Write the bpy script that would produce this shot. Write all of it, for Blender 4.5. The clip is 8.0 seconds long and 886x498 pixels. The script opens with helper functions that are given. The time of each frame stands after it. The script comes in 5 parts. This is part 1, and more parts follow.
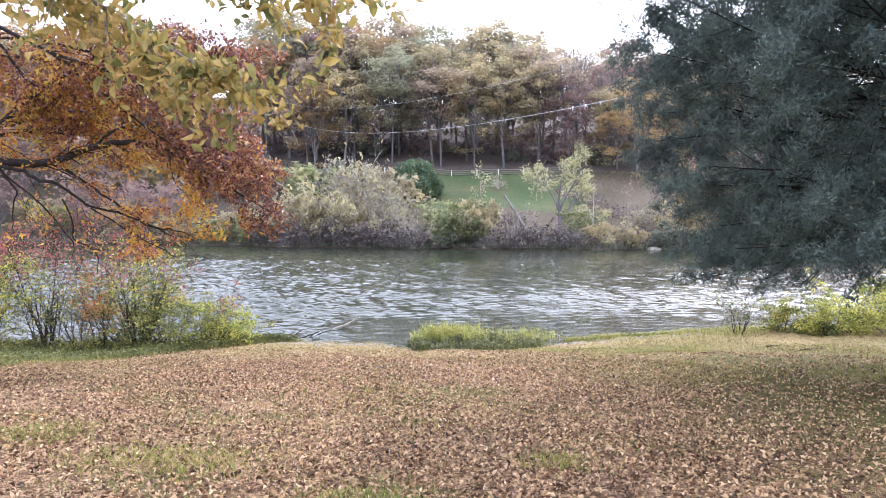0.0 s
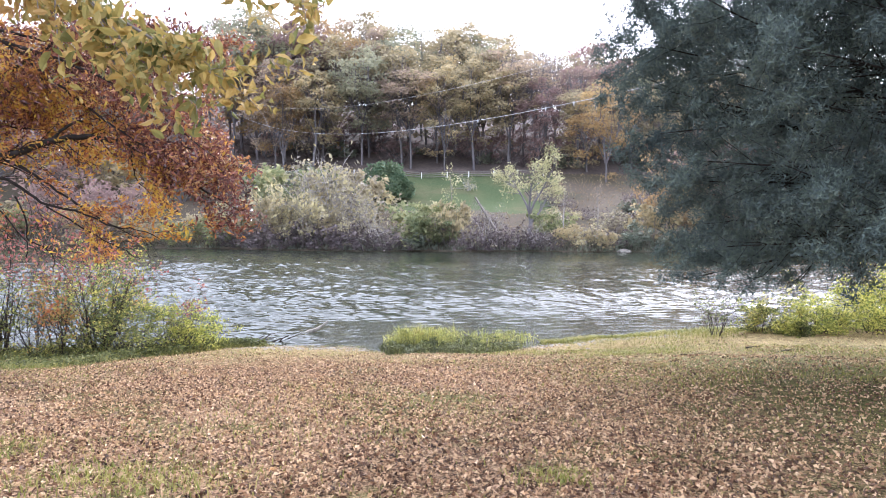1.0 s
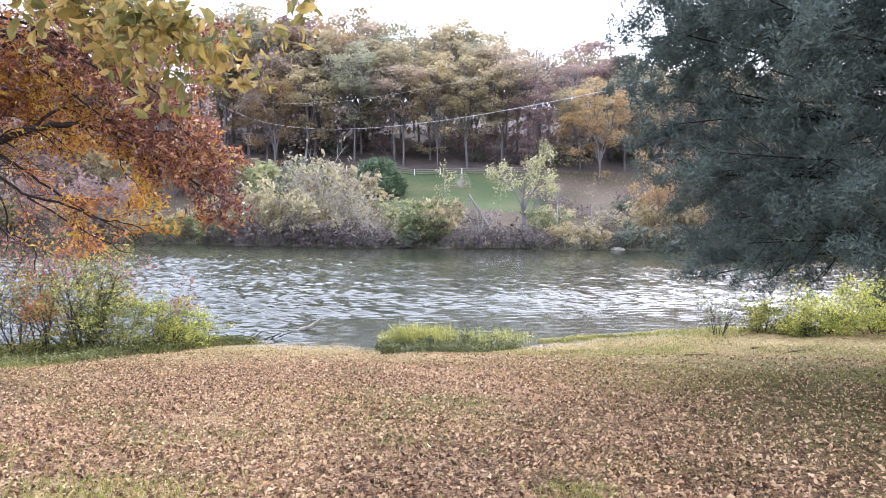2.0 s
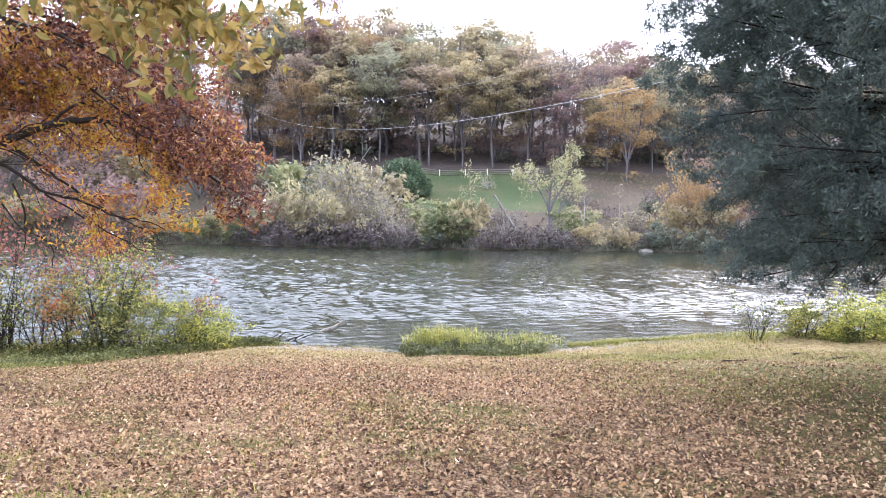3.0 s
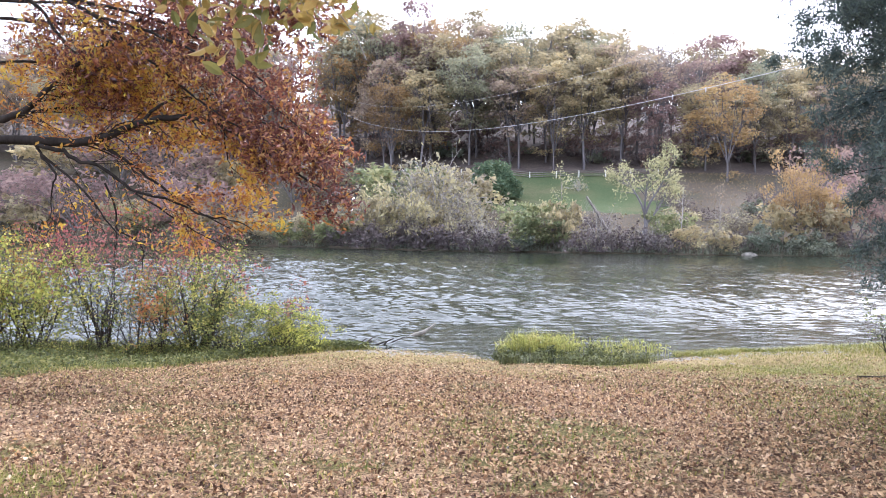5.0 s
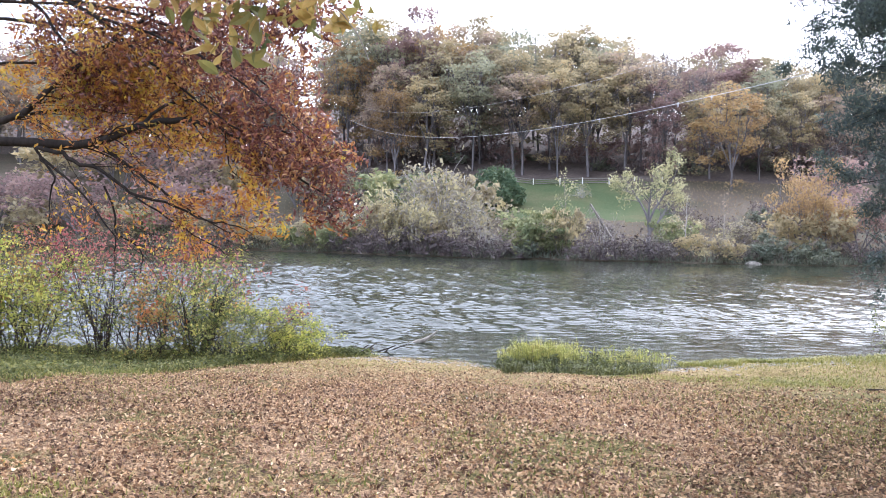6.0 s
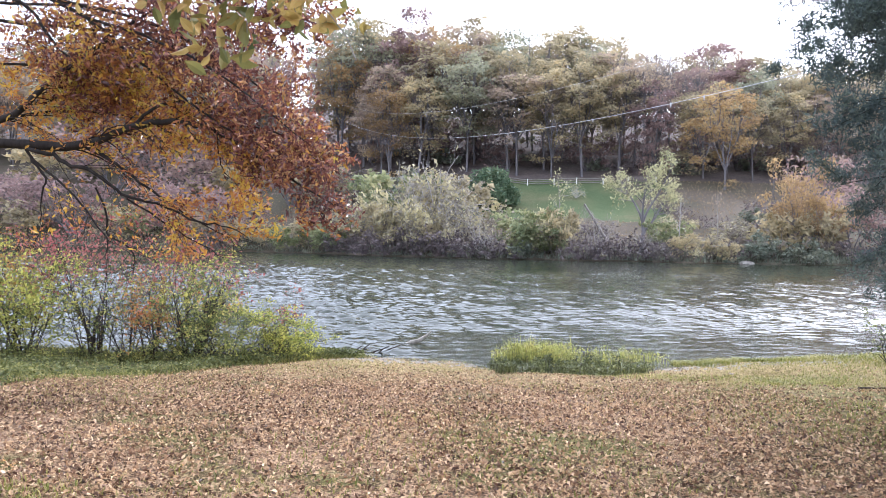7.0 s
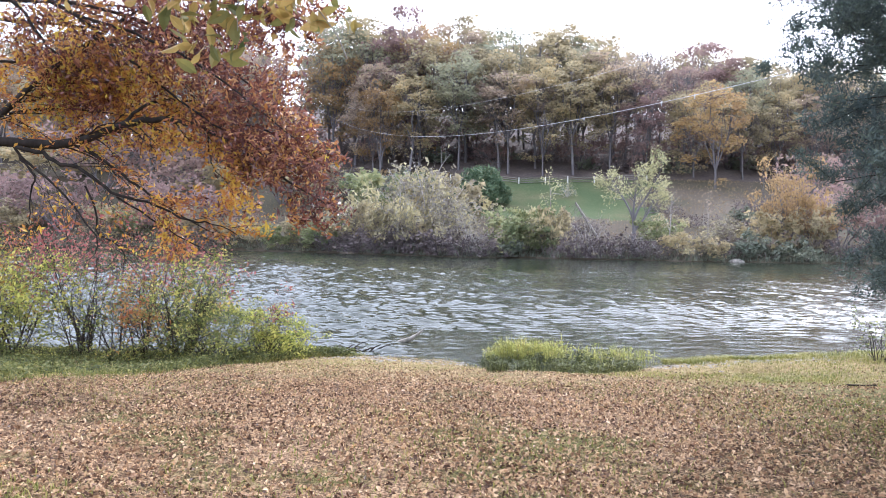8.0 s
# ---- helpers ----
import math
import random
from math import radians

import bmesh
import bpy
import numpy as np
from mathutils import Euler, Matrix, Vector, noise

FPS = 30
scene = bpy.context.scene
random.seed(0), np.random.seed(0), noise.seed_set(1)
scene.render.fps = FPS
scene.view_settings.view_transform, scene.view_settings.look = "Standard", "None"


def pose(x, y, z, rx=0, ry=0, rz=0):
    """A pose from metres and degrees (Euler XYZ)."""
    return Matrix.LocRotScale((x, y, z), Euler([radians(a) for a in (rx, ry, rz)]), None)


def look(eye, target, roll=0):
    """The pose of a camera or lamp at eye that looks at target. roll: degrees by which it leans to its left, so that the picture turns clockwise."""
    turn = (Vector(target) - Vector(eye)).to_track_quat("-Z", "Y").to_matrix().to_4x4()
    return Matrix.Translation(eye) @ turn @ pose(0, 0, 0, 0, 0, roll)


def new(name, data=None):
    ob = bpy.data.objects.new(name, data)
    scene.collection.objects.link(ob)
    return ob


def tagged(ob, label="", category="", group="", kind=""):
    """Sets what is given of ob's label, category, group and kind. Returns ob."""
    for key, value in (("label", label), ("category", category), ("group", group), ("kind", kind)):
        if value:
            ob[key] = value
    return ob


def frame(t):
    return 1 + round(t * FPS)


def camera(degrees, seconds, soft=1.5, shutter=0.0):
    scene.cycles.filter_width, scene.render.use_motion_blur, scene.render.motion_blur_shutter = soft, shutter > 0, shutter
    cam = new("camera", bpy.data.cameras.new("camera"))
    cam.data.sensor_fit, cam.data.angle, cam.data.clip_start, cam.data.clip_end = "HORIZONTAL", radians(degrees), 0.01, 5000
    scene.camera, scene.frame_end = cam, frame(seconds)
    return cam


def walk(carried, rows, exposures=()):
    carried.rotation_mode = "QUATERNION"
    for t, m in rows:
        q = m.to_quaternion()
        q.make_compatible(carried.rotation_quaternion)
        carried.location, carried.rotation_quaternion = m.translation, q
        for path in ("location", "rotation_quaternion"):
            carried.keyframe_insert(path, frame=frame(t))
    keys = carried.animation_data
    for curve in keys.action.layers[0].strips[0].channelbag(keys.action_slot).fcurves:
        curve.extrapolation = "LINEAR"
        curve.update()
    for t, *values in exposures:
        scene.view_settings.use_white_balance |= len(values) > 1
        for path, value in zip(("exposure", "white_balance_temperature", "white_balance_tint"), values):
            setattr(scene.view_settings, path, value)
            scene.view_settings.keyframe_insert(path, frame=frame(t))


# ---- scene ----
cam = camera(61.9, 8.0, soft=0.75)
PATH = [
    (0, (-0.01, 0.089, 1.482), (-0.013, 2.087, 1.384), -0.0),
    (0.5, (-0.105, 0.326, 1.446), (-0.064, 2.323, 1.355), -0.0),
    (1, (-0.147, 0.609, 1.4), (-0.067, 2.605, 1.31), 0.0),
    (1.2, (-0.17, 0.726, 1.384), (-0.077, 2.722, 1.287), 0.1),
    (2.3, (-0.29, 1.308, 1.324), (-0.187, 3.303, 1.227), 0.4),
    (2.5, (-0.278, 1.42, 1.305), (-0.192, 3.416, 1.209), 0.5),
    (3, (-0.289, 1.663, 1.291), (-0.253, 3.66, 1.197), 0.5),
    (3.5, (-0.355, 1.87, 1.285), (-0.394, 3.867, 1.195), 0.5),
    (4, (-0.378, 2.064, 1.268), (-0.499, 4.058, 1.188), -0.1),
    (4.2, (-0.382, 2.168, 1.262), (-0.564, 4.159, 1.193), -0.2),
    (5.3, (-0.468, 2.653, 1.192), (-0.672, 4.641, 1.102), 0.3),
    (5.5, (-0.479, 2.696, 1.202), (-0.682, 4.684, 1.121), 0.4),
    (6, (-0.467, 2.745, 1.21), (-0.678, 4.733, 1.14), 0.8),
    (6.5, (-0.442, 2.749, 1.21), (-0.65, 4.737, 1.141), 0.7),
    (7, (-0.431, 2.741, 1.207), (-0.628, 4.73, 1.139), 0.6),
    (7.5, (-0.431, 2.73, 1.211), (-0.615, 4.72, 1.141), 0.6),
    (8, (-0.428, 2.735, 1.207), (-0.602, 4.726, 1.135), 0.6),
]
walk(cam, [(t, look(eye, target, roll)) for t, eye, target, roll in PATH],
     exposures=[(0.0, 0.50, 5600, 17), (1.0, 0.54, 5600, 17), (2.5, 0.58, 5600, 17), (4.0, 0.51, 5600, 17), (5.5, 0.41, 5550, 16), (8.0, 0.38, 5500, 15)])

# ---- world, sun and exposure ----
SUN_AZ, SUN_EL = 35.0, 40.0      # degrees to the right of straight ahead, degrees up

world = bpy.data.worlds.new("sky")
scene.world = world
world.use_nodes = True
wn, wl = world.node_tree.nodes, world.node_tree.links
wn.clear()
w_out = wn.new("ShaderNodeOutputWorld")
w_bg = wn.new("ShaderNodeBackground")
w_sky = wn.new("ShaderNodeTexSky")
w_sky.sky_type = "NISHITA"
w_sky.sun_disc = False
w_sky.sun_elevation = radians(SUN_EL)
w_sky.sun_rotation = radians(SUN_AZ)
w_sky.air_density, w_sky.dust_density, w_sky.ozone_density = 1.0, 6.0, 1.0
# thin high cloud over the whole sky
w_tc = wn.new("ShaderNodeTexCoord")
w_map = wn.new("ShaderNodeMapping")
w_map.inputs["Scale"].default_value = (1.0, 1.0, 2.6)
w_noise = wn.new("ShaderNodeTexNoise")
w_noise.inputs["Scale"].default_value = 2.2
w_noise.inputs["Detail"].default_value = 4.0
w_ramp = wn.new("ShaderNodeValToRGB")
w_ramp.color_ramp.elements[0].position, w_ramp.color_ramp.elements[0].color = 0.30, (8.0, 8.3, 8.9, 1)
w_ramp.color_ramp.elements[1].position, w_ramp.color_ramp.elements[1].color = 0.62, (12.5, 12.5, 12.6, 1)
w_mix = wn.new("ShaderNodeMixRGB")
w_mix.inputs["Fac"].default_value = 0.80
wl.new(w_tc.outputs["Generated"], w_map.inputs["Vector"])
wl.new(w_map.outputs["Vector"], w_noise.inputs["Vector"])
wl.new(w_noise.outputs["Fac"], w_ramp.inputs["Fac"])
wl.new(w_sky.outputs["Color"], w_mix.inputs["Color1"])
wl.new(w_ramp.outputs["Color"], w_mix.inputs["Color2"])
wl.new(w_mix.outputs["Color"], w_bg.inputs["Color"])
w_bg.inputs["Strength"].default_value = 0.23
wl.new(w_bg.outputs["Background"], w_out.inputs["Surface"])

sun = new("sun", bpy.data.lights.new("sun", "SUN"))
sun.data.energy, sun.data.angle, sun.data.color = 3.3, radians(10.0), (1.0, 0.96, 0.90)
_a, _e = radians(SUN_AZ), radians(SUN_EL)
sun_dir = Vector((math.sin(_a) * math.cos(_e), math.cos(_a) * math.cos(_e), math.sin(_e)))
sun.matrix_basis = look(sun_dir * 60, (0, 0, 0))


# ---- materials ----
def material(name):
    m = bpy.data.materials.new(name)
    m.use_nodes = True
    nt = m.node_tree
    nt.nodes.clear()
    out = nt.nodes.new("ShaderNodeOutputMaterial")
    return m, nt.nodes, nt.links, out


def ramp_node(nodes, stops):
    r = nodes.new("ShaderNodeValToRGB")
    els = r.color_ramp.elements
    while len(els) < len(stops):
        els.new(0.5)
    for el, (pos, col) in zip(els, stops):
        el.position, el.color = pos, (*col, 1)
    return r


def noise_node(nodes, links, vec, scale, detail=3.0, rough=0.55):
    n = nodes.new("ShaderNodeTexNoise")
    n.inputs["Scale"].default_value = scale
    n.inputs["Detail"].default_value = detail
    n.inputs["Roughness"].default_value = rough
    if vec is not None:
        links.new(vec, n.inputs["Vector"])
    return n


def math_node(nodes, links, op, a, b):
    n = nodes.new("ShaderNodeMath")
    n.operation = op
    for slot, v in zip(n.inputs, (a, b)):
        if isinstance(v, (int, float)):
            slot.default_value = v
        else:
            links.new(v, slot)
    return n.outputs[0]


def mix_col(nodes, links, fac, a, b):
    n = nodes.new("ShaderNodeMixRGB")
    for slot, v in zip(n.inputs, (fac, a, b)):
        if isinstance(v, (int, float)):
            slot.default_value = v
        elif isinstance(v, tuple):
            slot.default_value = (*v, 1)
        else:
            links.new(v, slot)
    return n.outputs[0]


def leaf_material(name, stops, through_light=0.35, patch=0.6, patch_weight=0.45, by_thing=0.0, rough=0.55, gloss=0.3):
    """Leaves: a colour for each leaf, drifting in patches over the crown, light shining through."""
    m, nodes, links, out = material(name)
    geo = nodes.new("ShaderNodeNewGeometry")
    info = nodes.new("ShaderNodeObjectInfo")
    n = noise_node(nodes, links, geo.outputs["Position"], patch, 2.0)
    wide = math_node(nodes, links, "MULTIPLY_ADD", n.outputs["Fac"], 2.6)
    wide.node.inputs[2].default_value = -0.8
    f = math_node(nodes, links, "ADD", math_node(nodes, links, "MULTIPLY", wide, patch_weight),
                  math_node(nodes, links, "MULTIPLY", geo.outputs["Random Per Island"], 1.0 - patch_weight))
    if by_thing:
        shift = math_node(nodes, links, "MULTIPLY", math_node(nodes, links, "SUBTRACT", info.outputs["Random"], 0.5), by_thing)
        f = math_node(nodes, links, "ADD", f, shift)
    r = ramp_node(nodes, stops)
    links.new(f, r.inputs["Fac"])
    p = nodes.new("ShaderNodeBsdfPrincipled")
    p.inputs["Roughness"].default_value = rough
    p.inputs["Specular IOR Level"].default_value = gloss
    links.new(r.outputs["Color"], p.inputs["Base Color"])
    if through_light:
        t = nodes.new("ShaderNodeBsdfTranslucent")
        links.new(r.outputs["Color"], t.inputs["Color"])
        s = nodes.new("ShaderNodeMixShader")
        s.inputs["Fac"].default_value = through_light
        links.new(p.outputs[0], s.inputs[1])
        links.new(t.outputs[0], s.inputs[2])
        links.new(s.outputs[0], out.inputs["Surface"])
    else:
        links.new(p.outputs[0], out.inputs["Surface"])
    return m


def bark_material(name, dark, light, scale=9.0, bump=0.5):
    m, nodes, links, out = material(name)
    geo = nodes.new("ShaderNodeNewGeometry")
    mp = nodes.new("ShaderNodeMapping")
    mp.inputs["Scale"].default_value = (1, 1, 0.25)
    links.new(geo.outputs["Position"], mp.inputs["Vector"])
    n = noise_node(nodes, links, mp.outputs["Vector"], scale, 5.0, 0.65)
    big = noise_node(nodes, links, geo.outputs["Position"], scale * 0.12, 2.0)
    f = math_node(nodes, links, "ADD", math_node(nodes, links, "MULTIPLY", n.outputs["Fac"], 0.7),
                  math_node(nodes, links, "MULTIPLY", big.outputs["Fac"], 0.3))
    r = ramp_node(nodes, [(0.34, dark), (0.66, light)])
    links.new(f, r.inputs["Fac"])
    p = nodes.new("ShaderNodeBsdfPrincipled")
    p.inputs["Roughness"].default_value = 0.95
    p.inputs["Specular IOR Level"].default_value = 0.15
    links.new(r.outputs["Color"], p.inputs["Base Color"])
    b = nodes.new("ShaderNodeBump")
    b.inputs["Strength"].default_value = bump
    b.inputs["Distance"].default_value = 0.02
    links.new(n.outputs["Fac"], b.inputs["Height"])
    links.new(b.outputs[0], p.inputs["Normal"])
    links.new(p.outputs[0], out.inputs["Surface"])
    return m


def earth_material(name, fine, broad, fine_scale=14.0, broad_scale=0.5, weight=0.5, bump=0.6, lump=0.04):
    """Soil, turf or litter: a fine speckle over broad patches."""
    m, nodes, links, out = material(name)
    geo = nodes.new("ShaderNodeNewGeometry")
    n1 = noise_node(nodes, links, geo.outputs["Position"], fine_scale, 6.0, 0.7)
    n2 = noise_node(nodes, links, geo.outputs["Position"], broad_scale, 4.0, 0.6)
    r1, r2 = ramp_node(nodes, fine), ramp_node(nodes, broad)
    links.new(n1.outputs["Fac"], r1.inputs["Fac"])
    links.new(n2.outputs["Fac"], r2.inputs["Fac"])
    col = mix_col(nodes, links, weight, r1.outputs["Color"], r2.outputs["Color"])
    p = nodes.new("ShaderNodeBsdfPrincipled")
    p.inputs["Roughness"].default_value = 0.95
    p.inputs["Specular IOR Level"].default_value = 0.08
    links.new(col, p.inputs["Base Color"])
    b = nodes.new("ShaderNodeBump")
    b.inputs["Strength"].default_value = bump
    b.inputs["Distance"].default_value = lump
    links.new(n1.outputs["Fac"], b.inputs["Height"])
    links.new(b.outputs[0], p.inputs["Normal"])
    links.new(p.outputs[0], out.inputs["Surface"])
    return m


def plain_material(name, a, b, scale=8.0, rough=0.7, metal=0.0):
    m, nodes, links, out = material(name)
    geo = nodes.new("ShaderNodeNewGeometry")
    n = noise_node(nodes, links, geo.outputs["Position"], scale, 4.0, 0.6)
    r = ramp_node(nodes, [(0.35, a), (0.65, b)])
    links.new(n.outputs["Fac"], r.inputs["Fac"])
    p = nodes.new("ShaderNodeBsdfPrincipled")
    p.inputs["Roughness"].default_value = rough
    p.inputs["Metallic"].default_value = metal
    links.new(r.outputs["Color"], p.inputs["Base Color"])
    links.new(p.outputs[0], out.inputs["Surface"])
    return m


def water_material():
    m, nodes, links, out = material("lake_water")
    geo = nodes.new("ShaderNodeNewGeometry")
    p = nodes.new("ShaderNodeBsdfPrincipled")
    p.inputs["Base Color"].default_value = (0.028, 0.033, 0.022, 1)
    p.inputs["Roughness"].default_value = 0.02
    p.inputs["Specular IOR Level"].default_value = 0.75
    p.inputs["IOR"].default_value = 1.33
    # fine wrinkles on the back of the waves
    mp = nodes.new("ShaderNodeMapping")
    mp.inputs["Rotation"].default_value = (0, 0, radians(-6))
    mp.inputs["Scale"].default_value = (0.45, 1.0, 1.0)
    links.new(geo.outputs["Position"], mp.inputs["Vector"])
    n = noise_node(nodes, links, mp.outputs["Vector"], 8.5, 2.0, 0.55)
    # calm and ruffled stretches
    calm = noise_node(nodes, links, geo.outputs["Position"], 0.09, 2.0, 0.5)
    gust = ramp_node(nodes, [(0.35, (0.35, 0.35, 0.35)), (0.65, (0.8, 0.8, 0.8))])
    links.new(calm.outputs["Fac"], gust.inputs["Fac"])
    b = nodes.new("ShaderNodeBump")
    links.new(gust.outputs["Color"], b.inputs["Strength"])
    b.inputs["Distance"].default_value = 0.032
    links.new(n.outputs["Fac"], b.inputs["Height"])
    links.new(b.outputs[0], p.inputs["Normal"])
    links.new(p.outputs[0], out.inputs["Surface"])
    return m


def near_ground_material():
    """Lawn under leaf litter, passing unevenly into greener turf to the east and bleached grass by the shore."""
    m, nodes, links, out = material("leaf_strewn_turf")
    geo = nodes.new("ShaderNodeNewGeometry")
    pos = geo.outputs["Position"]
    axes = nodes.new("ShaderNodeSeparateXYZ")
    links.new(pos, axes.inputs[0])
    fine = noise_node(nodes, links, pos, 38.0, 5.0, 0.75)
    mid = noise_node(nodes, links, pos, 7.0, 3.0, 0.6)
    broad = noise_node(nodes, links, pos, 0.55, 4.0, 0.65)
    speck = math_node(nodes, links, "ADD", math_node(nodes, links, "MULTIPLY", fine.outputs["Fac"], 0.75),
                      math_node(nodes, links, "MULTIPLY", mid.outputs["Fac"], 0.25))

    def tone(stops):
        r = ramp_node(nodes, stops)
        links.new(speck, r.inputs["Fac"])
        return r.outputs["Color"]

    litter = tone([(0.39, (0.022, 0.013, 0.008)), (0.46, (0.095, 0.059, 0.035)), (0.52, (0.255, 0.16, 0.093)), (0.60, (0.50, 0.35, 0.215))])
    turf = tone([(0.38, (0.018, 0.020, 0.007)), (0.47, (0.070, 0.074, 0.022)), (0.55, (0.15, 0.14, 0.045)), (0.64, (0.30, 0.23, 0.10))])
    straw = tone([(0.38, (0.05, 0.040, 0.020)), (0.48, (0.21, 0.155, 0.072)), (0.57, (0.40, 0.30, 0.15)), (0.66, (0.56, 0.44, 0.25))])

    def drift(axis, start, end, swing, source):
        wob = math_node(nodes, links, "MULTIPLY", math_node(nodes, links, "SUBTRACT", source.outputs["Fac"], 0.5), swing)
        v = math_node(nodes, links, "DIVIDE", math_node(nodes, links, "SUBTRACT", math_node(nodes, links, "ADD", axis, wob), start), end - start)
        v.node.use_clamp = True
        return v

    spots = ramp_node(nodes, [(0.38, (1, 1, 1)), (0.47, (0, 0, 0))])
    links.new(broad.outputs["Fac"], spots.inputs["Fac"])
    col = mix_col(nodes, links, math_node(nodes, links, "MULTIPLY", spots.outputs["Color"], 0.75), litter, turf)
    col = mix_col(nodes, links, math_node(nodes, links, "MULTIPLY", drift(axes.outputs["X"], 1.8, 5.0, 7.0, broad), 0.9), col, turf)
    col = mix_col(nodes, links, math_node(nodes, links, "MULTIPLY", drift(axes.outputs["Y"], 14.5, 19.5, 7.0, broad), 0.85), col, straw)
    p = nodes.new("ShaderNodeBsdfPrincipled")
    p.inputs["Roughness"].default_value = 0.95
    p.inputs["Specular IOR Level"].default_value = 0.08
    links.new(col, p.inputs["Base Color"])
    b = nodes.new("ShaderNodeBump")
    b.inputs["Strength"].default_value = 1.0
    b.inputs["Distance"].default_value = 0.035
    links.new(speck, b.inputs["Height"])
    links.new(b.outputs[0], p.inputs["Normal"])
    links.new(p.outputs[0], out.inputs["Surface"])
    return m


M_LAWN = near_ground_material()
M_TURF = earth_material("bank_turf", [(0.36, (0.025, 0.026, 0.012)), (0.47, (0.07, 0.072, 0.028)), (0.56, (0.13, 0.125, 0.05)), (0.66, (0.28, 0.23, 0.12))],
                        [(0.36, (0.06, 0.07, 0.026)), (0.5, (0.10, 0.10, 0.04)), (0.62, (0.15, 0.115, 0.06))], 40.0, 0.5, 0.4, 1.0, 0.03)
M_MUD = earth_material("lake_mud", [(0.3, (0.035, 0.028, 0.02)), (0.7, (0.09, 0.07, 0.05))],
                       [(0.4, (0.05, 0.045, 0.03)), (0.6, (0.08, 0.065, 0.045))], 7.0, 0.8)
M_MEADOW = earth_material("far_meadow", [(0.30, (0.035, 0.05, 0.025)), (0.5, (0.08, 0.10, 0.05)), (0.70, (0.16, 0.165, 0.10))],
                          [(0.38, (0.06, 0.09, 0.04)), (0.52, (0.09, 0.108, 0.05)), (0.66, (0.15, 0.13, 0.075))], 5.5, 0.16, 0.5)
M_ROUGH = earth_material("dry_hillside_grass", [(0.32, (0.045, 0.038, 0.032)), (0.5, (0.09, 0.076, 0.062)), (0.68, (0.17, 0.14, 0.11))],
                         [(0.40, (0.08, 0.078, 0.048)), (0.55, (0.12, 0.096, 0.07)), (0.7, (0.14, 0.115, 0.085))], 4.0, 0.13, 0.5)
M_FOREST = earth_material("woodland_floor", [(0.32, (0.05, 0.042, 0.042)), (0.5, (0.11, 0.09, 0.085)), (0.68, (0.22, 0.175, 0.15))],
                          [(0.4, (0.07, 0.06, 0.058)), (0.6, (0.14, 0.115, 0.10))], 2.6, 0.16)
M_WATER = water_material()

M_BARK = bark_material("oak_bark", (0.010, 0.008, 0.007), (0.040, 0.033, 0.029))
M_BARK_GREY = bark_material("grey_bark", (0.14, 0.12, 0.11), (0.34, 0.31, 0.28), 4.0)
# bluish grey tint mixes the haze before the far trunks into the bark colour
M_BARK_FAR = bark_material("hazed_woodland_bark", (0.10, 0.092, 0.10), (0.22, 0.205, 0.21), 1.5, 0.2)
M_TWIG_PALE = bark_material("bleached_vine", (0.26, 0.24, 0.235), (0.52, 0.49, 0.47), 2.0, 0.2)
M_STEM = bark_material("shrub_stem", (0.018, 0.014, 0.012), (0.06, 0.046, 0.038), 12.0)
M_DRIFT = bark_material("driftwood", (0.13, 0.115, 0.095), (0.42, 0.38, 0.33), 10.0)

M_OAK = leaf_material("oak_leaf", [(0.0, (0.05, 0.020, 0.020)), (0.36, (0.145, 0.055, 0.046)), (0.66, (0.31, 0.125, 0.078)), (0.86, (0.54, 0.29, 0.11)), (1.0, (0.58, 0.42, 0.19))], 0.34, 0.9, 0.28, 0, 0.27, 0.75)
M_OAK_GOLD = leaf_material("golden_oak_leaf", [(0.0, (0.17, 0.065, 0.04)), (0.32, (0.36, 0.14, 0.05)), (0.58, (0.54, 0.29, 0.05)), (0.8, (0.58, 0.42, 0.06)), (1.0, (0.36, 0.34, 0.09))], 0.48, 1.3, 0.5, 0, 0.42)
M_YELLOW = leaf_material("yellow_leaf", [(0.0, (0.075, 0.10, 0.035)), (0.3, (0.20, 0.19, 0.06)), (0.6, (0.42, 0.31, 0.095)), (0.85, (0.50, 0.35, 0.13)), (1.0, (0.28, 0.14, 0.065))], 0.42, 1.8, 0.4)
M_JUNIPER = leaf_material("juniper_spray", [(0.0, (0.055, 0.074, 0.074)), (0.5, (0.092, 0.122, 0.112)), (0.9, (0.145, 0.178, 0.14)), (1.0, (0.15, 0.125, 0.10))], 0.26, 1.1, 0.4, 0, 0.7)
M_BUSH = leaf_material("shrub_leaf", [(0.0, (0.035, 0.052, 0.02)), (0.36, (0.115, 0.14, 0.04)), (0.64, (0.30, 0.30, 0.075)), (0.88, (0.58, 0.50, 0.13)), (1.0, (0.50, 0.24, 0.09))], 0.5, 1.8, 0.4, 0.3)
M_BUSH_LIME = leaf_material("lime_leaf", [(0.0, (0.06, 0.09, 0.03)), (0.3, (0.20, 0.235, 0.055)), (0.6, (0.47, 0.46, 0.10)), (1.0, (0.70, 0.63, 0.17))], 0.55, 1.6, 0.35)
M_BUSH_RUST = leaf_material("rust_leaf", [(0.0, (0.15, 0.20, 0.05)), (0.4, (0.30, 0.22, 0.06)), (0.7, (0.42, 0.20, 0.06)), (1.0, (0.46, 0.12, 0.06))], 0.45, 0.8, 0.5)
M_SUMAC = leaf_material("pink_leaf", [(0.0, (0.22, 0.06, 0.06)), (0.5, (0.36, 0.13, 0.12)), (1.0, (0.42, 0.24, 0.14))], 0.45, 0.8, 0.4)
